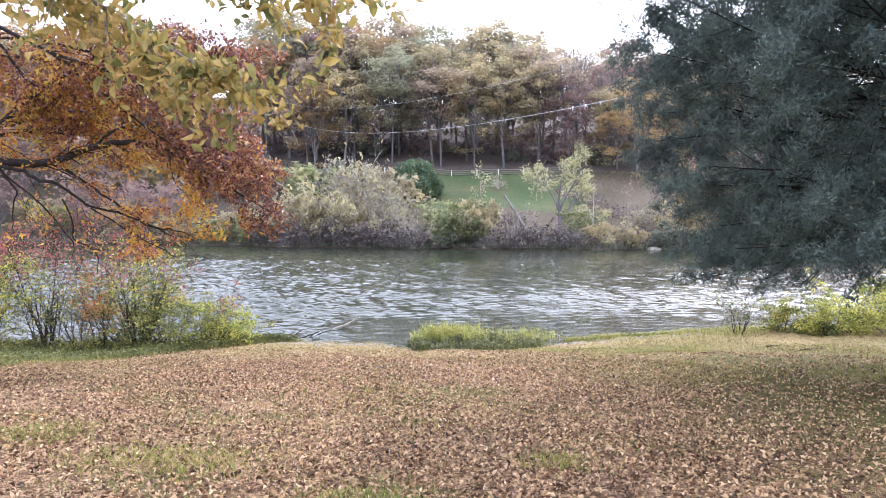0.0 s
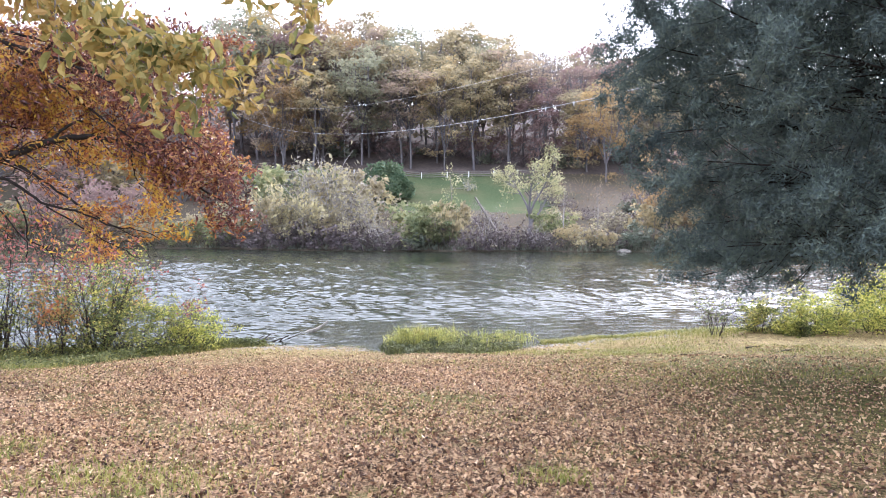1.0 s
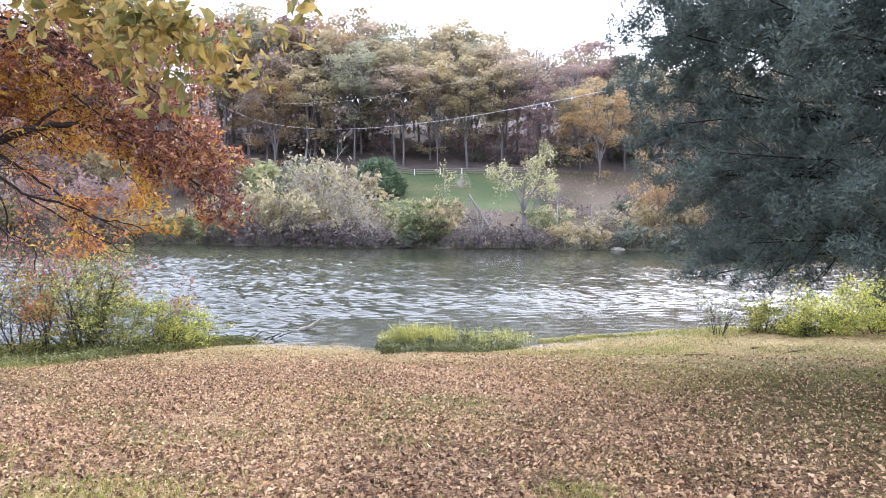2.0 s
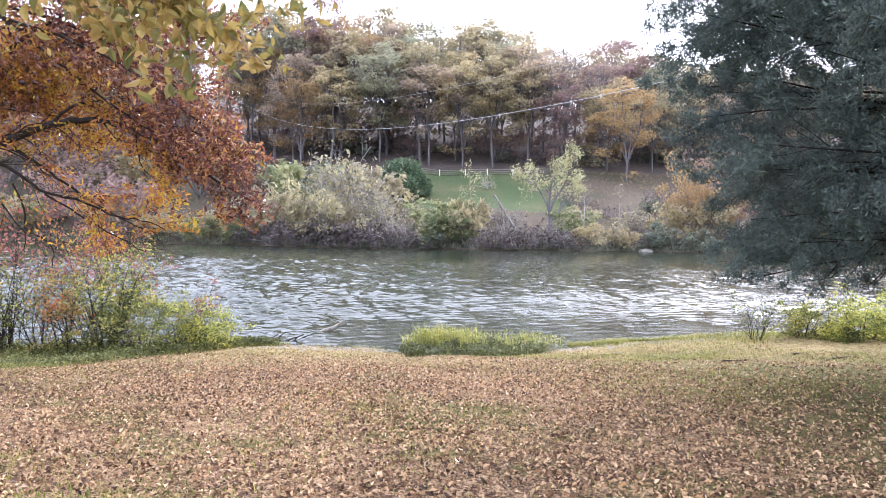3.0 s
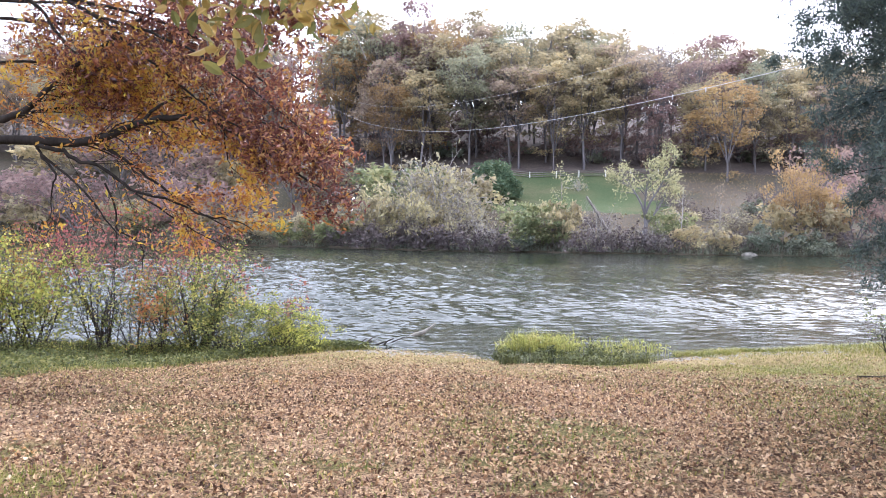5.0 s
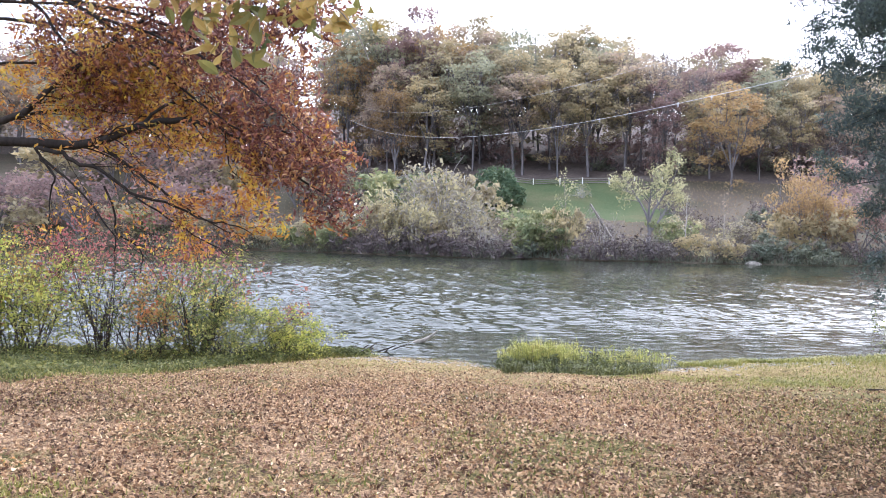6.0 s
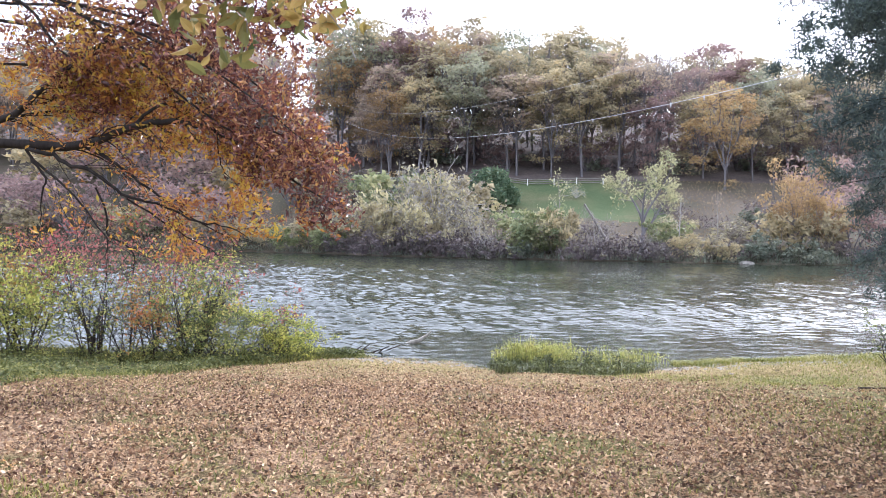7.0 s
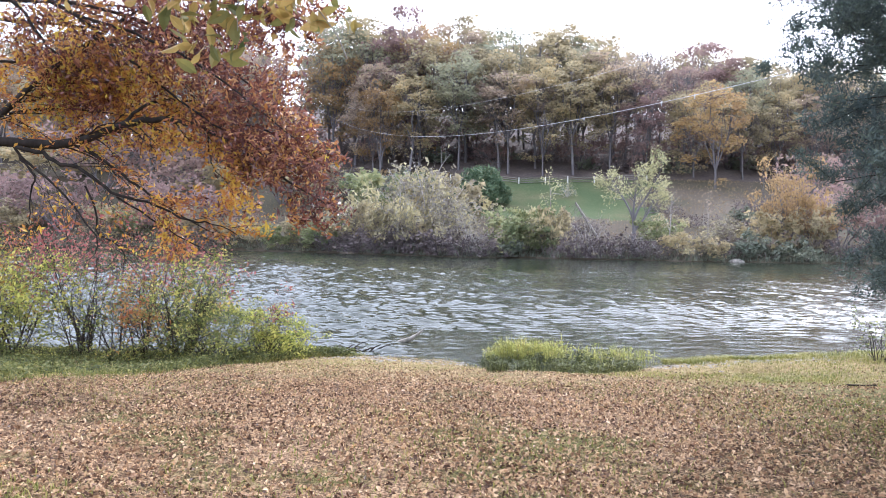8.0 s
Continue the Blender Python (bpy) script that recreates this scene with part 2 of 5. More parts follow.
M_GRASS = leaf_material("grass_blade", [(0.0, (0.07, 0.088, 0.018)), (0.4, (0.18, 0.19, 0.04)), (0.7, (0.31, 0.28, 0.075)), (1.0, (0.47, 0.37, 0.16))], 0.35, 1.1, 0.4)
M_DRYGRASS = leaf_material("dry_blade", [(0.0, (0.13, 0.10, 0.05)), (0.5, (0.30, 0.22, 0.12)), (1.0, (0.50, 0.39, 0.24))], 0.25, 0.6, 0.4)
M_REED = leaf_material("reed_blade", [(0.0, (0.10, 0.10, 0.035)), (0.4, (0.30, 0.31, 0.08)), (0.75, (0.50, 0.47, 0.14)), (1.0, (0.40, 0.27, 0.12))], 0.35, 1.4, 0.35)
M_WEED = leaf_material("waterside_weed", [(0.0, (0.026, 0.034, 0.014)), (0.5, (0.105, 0.118, 0.034)), (1.0, (0.30, 0.28, 0.09))], 0.35, 1.4, 0.4)
M_SHOREWEED = leaf_material("shore_weed", [(0.0, (0.03, 0.035, 0.014)), (0.5, (0.075, 0.085, 0.028)), (1.0, (0.24, 0.24, 0.075))], 0.3, 2.0, 0.45)
M_LITTER = leaf_material("fallen_leaf", [(0.0, (0.030, 0.017, 0.011)), (0.24, (0.115, 0.060, 0.036)), (0.47, (0.285, 0.165, 0.092)), (0.70, (0.49, 0.325, 0.185)),
                                         (0.90, (0.68, 0.50, 0.31)), (1.0, (0.56, 0.30, 0.10))], 0.15, 0.8, 0.15, 0, 0.42)
# far woodland leaves greyed and paled: distance haze is put into their colour
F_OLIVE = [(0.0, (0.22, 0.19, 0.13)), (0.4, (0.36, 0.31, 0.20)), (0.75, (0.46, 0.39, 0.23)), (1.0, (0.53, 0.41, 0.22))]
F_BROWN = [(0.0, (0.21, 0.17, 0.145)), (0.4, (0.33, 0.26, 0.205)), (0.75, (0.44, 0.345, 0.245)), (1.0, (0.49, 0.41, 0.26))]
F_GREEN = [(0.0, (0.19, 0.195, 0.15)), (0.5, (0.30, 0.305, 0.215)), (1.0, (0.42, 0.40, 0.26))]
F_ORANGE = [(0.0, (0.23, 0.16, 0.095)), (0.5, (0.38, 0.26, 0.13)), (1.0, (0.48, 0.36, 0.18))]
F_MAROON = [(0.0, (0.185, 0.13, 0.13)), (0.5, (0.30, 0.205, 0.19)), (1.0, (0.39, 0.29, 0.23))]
M_F = {k: leaf_material("hazed_woodland_leaf_" + k, s, 0.58, 0.22, 0.5, 0.35) for k, s in
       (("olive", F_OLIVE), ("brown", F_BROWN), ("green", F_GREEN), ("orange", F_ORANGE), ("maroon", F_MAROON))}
M_FARGREEN = leaf_material("evergreen_leaf", [(0.0, (0.06, 0.10, 0.06)), (0.5, (0.11, 0.165, 0.095)), (1.0, (0.21, 0.245, 0.13))], 0.35, 0.9, 0.4)
M_PALE = leaf_material("pale_leaf", [(0.0, (0.15, 0.13, 0.12)), (0.4, (0.29, 0.26, 0.20)), (0.7, (0.42, 0.37, 0.20)), (1.0, (0.56, 0.49, 0.28))], 0.3, 0.3, 0.5, 0.5)
M_BRUSHLEAF = leaf_material("withered_leaf", [(0.0, (0.065, 0.052, 0.055)), (0.6, (0.14, 0.11, 0.108)), (1.0, (0.26, 0.21, 0.17))], 0.2, 0.4, 0.5, 0.3)
M_BRUSH = bark_material("mauve_brush", (0.07, 0.058, 0.062), (0.22, 0.185, 0.19), 1.2, 0.2)
M_WILLOW = leaf_material("willow_leaf", [(0.0, (0.22, 0.22, 0.12)), (0.5, (0.42, 0.40, 0.22)), (1.0, (0.60, 0.56, 0.33))], 0.4, 0.4, 0.4)
M_FARLIME = leaf_material("bank_leaf", [(0.0, (0.11, 0.14, 0.075)), (0.5, (0.23, 0.255, 0.125)), (1.0, (0.47, 0.44, 0.23))], 0.35, 0.4, 0.5)
M_BLUISH = leaf_material("greyish_leaf", [(0.0, (0.10, 0.12, 0.09)), (0.5, (0.18, 0.20, 0.15)), (1.0, (0.28, 0.27, 0.18))], 0.25, 0.4, 0.5)
M_POSTWHITE = plain_material("white_post_paint", (0.45, 0.45, 0.42), (0.66, 0.66, 0.63), 6.0)
M_RAIL = plain_material("weathered_rail", (0.11, 0.095, 0.085), (0.21, 0.19, 0.175), 5.0, 0.9)
M_POLE = plain_material("pole_wood", (0.10, 0.08, 0.065), (0.19, 0.16, 0.13), 5.0, 0.9)
M_WIRE = plain_material("aluminium_wire", (0.36, 0.36, 0.37), (0.56, 0.56, 0.57), 3.0, 0.5, 0.3)
M_ROCK = plain_material("shore_stone", (0.18, 0.165, 0.145), (0.38, 0.35, 0.31), 5.0, 0.9)


# ---- mesh builders ----
def mesh_of(name, verts, faces, mats, smooth=False, slots=None):
    """verts (N, 3), faces (M, k) as arrays; k is 3 or 4."""
    me = bpy.data.meshes.new(name)
    verts, faces = np.asarray(verts, np.float32), np.asarray(faces, np.int32)
    k = faces.shape[1]
    me.vertices.add(len(verts))
    me.vertices.foreach_set("co", verts.ravel())
    me.loops.add(faces.size)
    me.loops.foreach_set("vertex_index", faces.ravel())
    me.polygons.add(len(faces))
    me.polygons.foreach_set("loop_start", np.arange(0, faces.size, k, dtype=np.int32))
    me.polygons.foreach_set("loop_total", np.full(len(faces), k, np.int32))
    for mt in (mats if isinstance(mats, (list, tuple)) else [mats]):
        me.materials.append(mt)
    if slots is not None:
        me.polygons.foreach_set("material_index", np.asarray(slots, np.int32))
    me.polygons.foreach_set("use_smooth", np.full(len(faces), smooth))
    me.update(calc_edges=True)
    return me


def part(name, me, parent, label=""):
    ob = new(name, me)
    ob.parent = parent
    return tagged(ob, label=label)


def thing(name, m, label, category, group="", kind=""):
    ob = new(name)
    ob.empty_display_size = 0.2
    ob.matrix_basis = m
    return tagged(ob, label, category, group, kind)


def bm_mesh(name, bm, mat, smooth=False):
    me = bpy.data.meshes.new(name)
    bm.to_mesh(me)
    bm.free()
    me.materials.append(mat)
    if smooth:
        me.polygons.foreach_set("use_smooth", np.full(len(me.polygons), True))
    return me


def unit(v):
    v = np.asarray(v, float)
    return v / np.maximum(np.linalg.norm(v, axis=-1, keepdims=True), 1e-9)


def tubes(polys, sides=5):
    """Tapered tubes along polylines: a list of (points, radii)."""
    vs, fs, base = [], [], 0
    ang = np.linspace(0, 2 * math.pi, sides, endpoint=False)
    ca, sa = np.cos(ang)[None, :, None], np.sin(ang)[None, :, None]
    for pts, rad in polys:
        pts = np.asarray(pts, float)
        n = len(pts)
        tan = unit(np.gradient(pts, axis=0))
        ref = np.array([0.0, 0.0, 1.0]) if abs(tan[:, 2]).mean() < 0.8 else np.array([1.0, 0.0, 0.0])
        u = unit(np.cross(tan, ref))
        w = np.cross(tan, u)
        r = np.asarray(rad, float)[:, None, None]
        vs.append((pts[:, None, :] + r * (ca * u[:, None, :] + sa * w[:, None, :])).reshape(-1, 3))
        i = np.arange(n - 1)[:, None] * sides + np.arange(sides)[None, :]
        j = np.arange(n - 1)[:, None] * sides + (np.arange(sides)[None, :] + 1) % sides
        fs.append(np.stack([i, j, j + sides, i + sides], -1).reshape(-1, 4) + base)
        base += n * sides
    return np.concatenate(vs), np.concatenate(fs)


def wander(rng, p, d, length, n=5, bend=0.25, lift=0.0):
    """A bent way from p along d; lift turns it up or down towards its end."""
    d = unit(np.asarray(d, float))
    pts, step = [np.asarray(p, float)], length / (n - 1)
    for i in range(n - 1):
        d = unit(d + rng.normal(0, bend, 3) * 0.6 + np.array([0, 0, lift / (n - 1)]))
        pts.append(pts[-1] + d * step)
    return np.array(pts)


def taper(r0, r1, n):
    return np.linspace(r0, r1, n)


def along(pts, f):
    x = f * (len(pts) - 1)
    i = min(int(x), len(pts) - 2)
    return pts[i] + (pts[i + 1] - pts[i]) * (x - i), unit(pts[i + 1] - pts[i])


def side_shoots(rng, pts, rad, count, f0, f1, length, open_angle=0.9, bend=0.25, lift=0.0, n=5, thick=0.55, pull=None):
    """Side shoots on one limb."""
    got = []
    for k in range(count):
        f = f0 + (f1 - f0) * (k + rng.random()) / count
        p, d = along(pts, f)
        sideways = unit(rng.normal(0, 1, 3))
        way = d * math.cos(open_angle) + unit(np.cross(d, sideways)) * math.sin(open_angle)
        if pull is not None:
            way = way + np.asarray(pull)
        r = np.interp(f, np.linspace(0, 1, len(rad)), rad) * thick
        L = length * (0.6 + 0.8 * rng.random()) * (1.0 - 0.45 * f)
        q = wander(rng, p, way, L, n, bend, lift)
        got.append((q, taper(r, max(r * 0.25, 0.003), n)))
    return got


def cards(rng, centres, length, width, flat=0.0, hang=0.0, spread=0.35, fold=0.16):
    """Leaves, each a blade of two faces folded along its midrib. flat: how level they lie; hang: how far they droop."""
    n = len(centres)
    a = rng.normal(0, 1, (n, 3))
    a[:, 2] = a[:, 2] * (1 - flat) - hang
    a = unit(a)
    up = rng.normal(0, 1 - 0.85 * flat, (n, 3))
    up[:, 2] += flat * 2.5
    b = unit(np.cross(up, a))
    nn = np.cross(a, b)
    s = (1 + rng.normal(0, spread, n)).clip(0.45, 1.9)[:, None]
    L, W = length * s * 0.5, width * s * 0.5
    v = np.empty((n, 4, 3))
    v[:, 0] = centres - a * L
    v[:, 1] = centres + b * W + nn * W * fold * 2 - a * L * 0.1
    v[:, 2] = centres + a * L
    v[:, 3] = centres - b * W + nn * W * fold * 2 - a * L * 0.1
    i = np.arange(n)[:, None] * 4
    f = np.concatenate([i + [0, 1, 2], i + [0, 2, 3]], 1).reshape(-1, 3)
    return v.reshape(-1, 3), f


def ovate(rng, centres, length, width, hang=0.9, spread=0.3):
    """Broad pointed leaflets with a folded, arching midrib."""
    n = len(centres)
    a = rng.normal(0, 1, (n, 3))
    a[:, 2] = a[:, 2] * 0.9 - hang
    a = unit(a)
    b = unit(np.cross(rng.normal(0, 1, (n, 3)), a))
    nn = np.cross(a, b)
    s = (1 + rng.normal(0, spread, n)).clip(0.5, 1.7)[:, None]
    curl = rng.uniform(-0.05, 0.28, (n, 1))
    v = np.empty((n, 11, 3))
    at = (0.0, 0.24, 0.50, 0.76, 1.0)
    for i, f in enumerate(at):
        v[:, i] = centres + a * length * s * (f - 0.5) - nn * length * s * curl * (2 * f - 1) ** 2
    for i, (f, w) in enumerate(((1, 0.72), (2, 1.0), (3, 0.66))):
        lift = nn * width * s * 0.16 * w
        v[:, 5 + i] = v[:, f] + b * width * s * 0.5 * w + lift
        v[:, 8 + i] = v[:, f] - b * width * s * 0.5 * w + lift
    f = np.array([(0, 1, 5), (1, 2, 6), (1, 6, 5), (2, 3, 7), (2, 7, 6), (3, 4, 7), (0, 8, 1), (1, 9, 2), (1, 8, 9), (2, 10, 3), (2, 9, 10), (3, 10, 4)])
    return v.reshape(-1, 3), (f[None] + np.arange(n)[:, None, None] * 11).reshape(-1, 3)


def blades(rng, feet, height, width, lean=0.35, segs=2):
    """Grass or reed blades standing on their feet, bent over at the tip."""
    n = len(feet)
    h = (height * (0.55 + 0.9 * rng.random(n)))[:, None]
    turn = rng.random(n) * 2 * math.pi
    out = np.stack([np.cos(turn), np.sin(turn), np.zeros(n)], 1)
    side = np.stack([-np.sin(turn), np.cos(turn), np.zeros(n)], 1)
    w = width * (0.6 + 0.8 * rng.random(n))[:, None]
    bend = (lean * (0.3 + 1.2 * rng.random(n)))[:, None]
    up = np.array([0, 0, 1.0])
    v = np.empty((n, 5, 3))
    v[:, 0] = feet - side * w * 0.5
    v[:, 1] = feet + side * w * 0.5
    mid = feet + up * h * 0.55 + out * h * bend * 0.3
    v[:, 2] = mid + side * w * 0.4
    v[:, 3] = mid - side * w * 0.4
    v[:, 4] = feet + up * h * (1 - bend * 0.25) + out * h * bend
    i = np.arange(n)[:, None] * 5
    f = np.concatenate([i + [0, 1, 2], i + [0, 2, 3], i + [3, 2, 4]], 1).reshape(-1, 3)
    return v.reshape(-1, 3), f


def needles(rng, feet, length, width):
    """Scale-leaf sprays of a conifer: slim pointed slivers that tend upwards."""
    n = len(feet)
    a = rng.normal(0, 1, (n, 3))
    a[:, 2] += 0.5
    a = unit(a) * (length * rng.uniform(0.6, 1.4, n))[:, None]
    b = unit(np.cross(a, rng.normal(0, 1, (n, 3)))) * width * 0.5
    v = np.stack([feet - b, feet + b, feet + a], 1)
    return v.reshape(-1, 3), np.arange(n * 3).reshape(-1, 3)


# ---- the lie of the land ----
WATER_Z = -2.35


def far_shore(x):
    return 76.5 + 0.004 * np.clip(20 - x, 0, 62) ** 2 + 0.7 * np.sin(x * 0.21) + 0.4 * np.sin(x * 0.57 + 1)


def land(x, y):
    x, y = np.asarray(x, float), np.asarray(y, float)
    near = 0.0096 * x + np.interp(y, [0, 14, 15.5, 16.5, 18, 19.5, 21, 22.2, 23, 27, 32], [-0.007, -1.355, -1.58, -1.76, -1.95, -2.09, -2.20, -2.32, -2.46, -3.2, -3.7])
    near = near + np.maximum(0, np.minimum(x, 14) - 4) * 0.035 * np.clip((y - 14) / 6, 0, 1)
    near = near + 0.045 * np.sin(x * 0.9 + 0.4) * np.clip((y - 15) / 5, 0, 1) + 0.02 * np.sin(x * 1.7 + y * 1.1) + 0.012 * np.sin(x * 3.1 - y * 2.3)
    near = near - 0.46 * np.exp(-((x - 0.9) / 1.9) ** 2 - ((y - 21.3) / 1.7) ** 2)
    near = near - 0.34 * np.exp(-((x - 5.1) / 0.75) ** 2 - ((y - 20.0) / 0.32) ** 2)
    near = np.maximum(near, -3.7 + 0 * near)
    near = np.where(y < 0, -0.0963 * y * 0.6 + 0.0096 * x, near)
    t = y - far_shore(x)
    bank = np.interp(t, [-9, 0, 1.2, 3, 36, 95, 180, 300, 900], [-3.7, -2.40, -1.75, -1.2, 7.7, 23.0, 39.5, 43.0, 44.0])
    bank = bank + np.clip(t / 20, 0, 1) * (0.07 * np.maximum(0, np.minimum(-x, 60)) - 0.015 * np.clip(x, 0, 80)) + 0.12 * np.sin(x * 0.4) * np.sin(y * 0.33) * np.clip(t / 8, 0, 1)
    return np.where(y > 55, bank, near)


def spot(x, y, sink=0.0):
    return float(x), float(y), float(land(x, y)) - sink


gx = np.concatenate([[-900, -500, -300, -200, -140], np.arange(-100, -16, 3.0), np.arange(-16, 15, 0.25), np.arange(15, 101, 3.0), [140, 200, 300, 500, 900]])
gy = np.concatenate([[-600, -200, -80, -30, -12, -6], np.arange(-3, 27, 0.25), np.arange(27, 66, 3.0), np.arange(66, 126, 1.0), np.arange(127, 180, 4.0), [190, 220, 270, 350, 500, 800, 1500]])
GX, GY = np.meshgrid(gx, gy)
gv = np.stack([GX, GY, land(GX, GY)], -1).reshape(-1, 3)
nx = len(gx)
ii = (np.arange(len(gy) - 1)[:, None] * nx + np.arange(nx - 1)[None, :])
gf = np.stack([ii, ii + 1, ii + nx + 1, ii + nx], -1).reshape(-1, 4)
gc = gv[gf].mean(1)
g_t = gc[:, 1] - far_shore(gc[:, 0])
slot = np.zeros(len(gf), int)
left_edge = np.interp(gc[:, 0], [-16, -12, -9, -8.2, -7.4, -6.7, -5.2, -4.3, 0], [9.0, 10.0, 11.4, 12.8, 15.4, 18.4, 20.4, 21.2, 40]) + 0.7 * np.sin(gc[:, 0] * 1.9)
slot[(gc[:, 1] < 24) & (gc[:, 1] > left_edge + 0.8)] = 1
slot[gc[:, 2] < WATER_Z + 0.02] = 2
slot[gc[:, 1] > 60] = 3
slot[(gc[:, 1] > 60) & (gc[:, 2] < WATER_Z + 0.1)] = 2
lawn_far = (np.abs(gc[:, 0] - 5 - 2 * np.sin(gc[:, 1] * 0.3)) < 13) & (g_t > 15 + 1.5 * np.sin(gc[:, 0] * 0.35)) & (g_t < 37)
slot[(gc[:, 1] > 60) & lawn_far] = 4
slot[(gc[:, 1] > 60) & (g_t > 38)] = 5
ground = new("ground", mesh_of("ground", gv, gf, [M_LAWN, M_TURF, M_MUD, M_ROUGH, M_MEADOW, M_FOREST], True, slot))
tagged(ground, "gently sloping lawn strewn with dry leaves, lake bed and far hillside", "ground", kind="structure")

# wind ripples running down the lake, as real relief
rng = np.random.default_rng(3)
wx = np.concatenate([[-400, -200, -120, -90], np.arange(-70, -28, 0.7), np.arange(-28, 28, 0.22), np.arange(28, 70, 0.7), [90, 120, 200, 400]])
wy = np.concatenate([np.arange(16, 21, 0.3), np.arange(21, 36, 0.08), np.arange(36, 60, 0.15), np.arange(60, 100, 0.28)])
WX, WY = np.meshgrid(wx, wy)
WH = np.zeros_like(WX)
for _ in range(70):
    lam = 0.24 * 3.4 ** rng.random()
    ang = math.pi / 2 + 0.08 + rng.normal(0, 0.55)
    k = 2 * math.pi / lam
    WH += 0.027 * lam / (2 * math.pi) * np.sin(k * (math.cos(ang) * WX + math.sin(ang) * WY) + rng.random() * 6.28)
# gusts: ruffled to the west and out in the lake to the east, sheltered by the reeds
gust_map = np.interp(WX, [-14, -6, -1, 4, 8, 14], [2.5, 2.15, 1.25, 1.0, 1.25, 1.45])
gust_map = gust_map + 0.30 * np.sin(WX * 0.13 + 0.8 * np.sin(WY * 0.21)) * np.sin(WY * 0.17 + 1.0 + 0.6 * np.sin(WX * 0.09))
shelter = np.interp(WY - 0.16 * np.maximum(WX - 2, 0), [21.5, 24.5, 29], [0.10, 0.32, 1.0])
shelter = np.maximum(shelter, np.interp(WX, [-4.5, -1.5], [0.95, 0]))
WH = WH * gust_map * shelter * np.interp(WY, [30, 50, 76], [1.0, 0.85, 0.5])
wv = np.stack([WX, WY, WATER_Z + WH + 1.6 * WH ** 2], -1).reshape(-1, 3)
nw = len(wx)
wi = (np.arange(len(wy) - 1)[:, None] * nw + np.arange(nw - 1)[None, :])
wf = np.stack([wi, wi + 1, wi + nw + 1, wi + nw], -1).reshape(-1, 4)
water = new("water", mesh_of("water", wv, wf, M_WATER, True))
tagged(water, "dark greenish rippled lake water glittering in hazy sun", "water", kind="structure")


# ---- woodland on the far hill ----
def forest_tree(seed, height, crown_from, spread, pads, leaves, leaf_len, fill=1.0):
    """Meshes of a tall woodland tree: a stem that forks into limbs, and a domed crown of flattened leafy pads."""
    rng = np.random.default_rng(seed)
    fork = height * (crown_from + 0.06)
    stem = wander(rng, (0, 0, -0.4), (0, 0, 1), fork + 0.4, 5, 0.05, 0.1)
    r0 = height * 0.0135
    polys = [(stem, taper(r0, r0 * 0.72, 5))]
    low, tall = height * (crown_from + 0.12), height * (0.86 - crown_from)
    limbs = []
    count = 6
    for k in range(count):
        a = 6.283 * (k + 0.6 * rng.random()) / count
        out = spread * (0.25 + 0.35 * rng.random())
        end = np.array([math.cos(a) * out, math.sin(a) * out, low + tall * (0.55 + 0.35 * rng.random())])
        mid = stem[-1] * 0.45 + end * 0.55 + np.array([math.cos(a), math.sin(a), -0.6]) * spread * 0.10
        q = np.array([stem[-1], stem[-1] * 0.72 + mid * 0.28 + np.array([0, 0, 0.2]), mid, (mid + end) / 2 + rng.normal(0, 0.2, 3), end])
        limbs.append(q)
        polys.append((q, taper(r0 * 0.55, r0 * 0.14, 5)))
    d = unit(rng.normal(0, 1, (pads, 3)) * np.array([1, 1, 0.75]) + np.array([0, 0, 0.35]))
    rr = 0.72 + 0.28 * rng.random((pads, 1)) ** 0.6
    rr[::4] *= 0.62
    bulge = 1 + 0.17 * np.sin(3 * np.arctan2(d[:, 1:2], d[:, :1]) + seed) * (1 - np.abs(d[:, 2:]))
    tips = np.array([0, 0, low + tall * 0.36]) + d * rr * bulge * np.array([spread, spread, tall * 0.64])
    for c in tips:
        q = limbs[int(np.argmin([np.linalg.norm(l[3] - c) for l in limbs]))]
        p, _ = along(q, 0.35 + 0.6 * rng.random())
        m = (p + c) / 2 + np.array([0, 0, -0.035 * height * rng.random()])
        polys.append((np.array([p, m, c]), [r0 * 0.22, r0 * 0.13, r0 * 0.05]))
        for _ in range(2):
            e = c + rng.normal(0, 1, 3) * spread * 0.15 - np.array([0, 0, 0.25])
            polys.append((np.array([m, (m + e) / 2, e]), [r0 * 0.09, r0 * 0.06, r0 * 0.03]))
    per = max(4, leaves // pads)
    centres = []
    for c in tips:
        if rng.random() > fill:
            continue
        rad = spread * (0.19 + 0.14 * rng.random())
        e = unit(rng.normal(0, 1, (per, 3)) + np.array([0, 0, 0.55]))
        centres.append(c + e * rad * rng.random((per, 1)) ** 0.33 * np.array([1.15, 1.15, 0.62]))
    lv, lf = cards(rng, np.concatenate(centres), leaf_len, leaf_len * 0.66, 0.45, 0.05)
    return tubes(polys, 3), (lv, lf)


def placed(x, y, turn=0.0, size=1.0, wide=1.0, sink=0.05):
    return Matrix.LocRotScale(spot(x, y, sink), Euler((0, 0, turn)), (size * wide, size * wide, size))


SKYLINE_U = [-1.2, -0.40, -0.372, -0.316, -0.292, -0.276, -0.265, -0.245, -0.214, -0.167, -0.155, -0.117, -0.105, -0.067, -0.044, -0.014, 0.009, 0.024, 0.068, 0.105, 0.127, 0.171, 0.207, 0.25, 0.3, 0.45, 0.7]
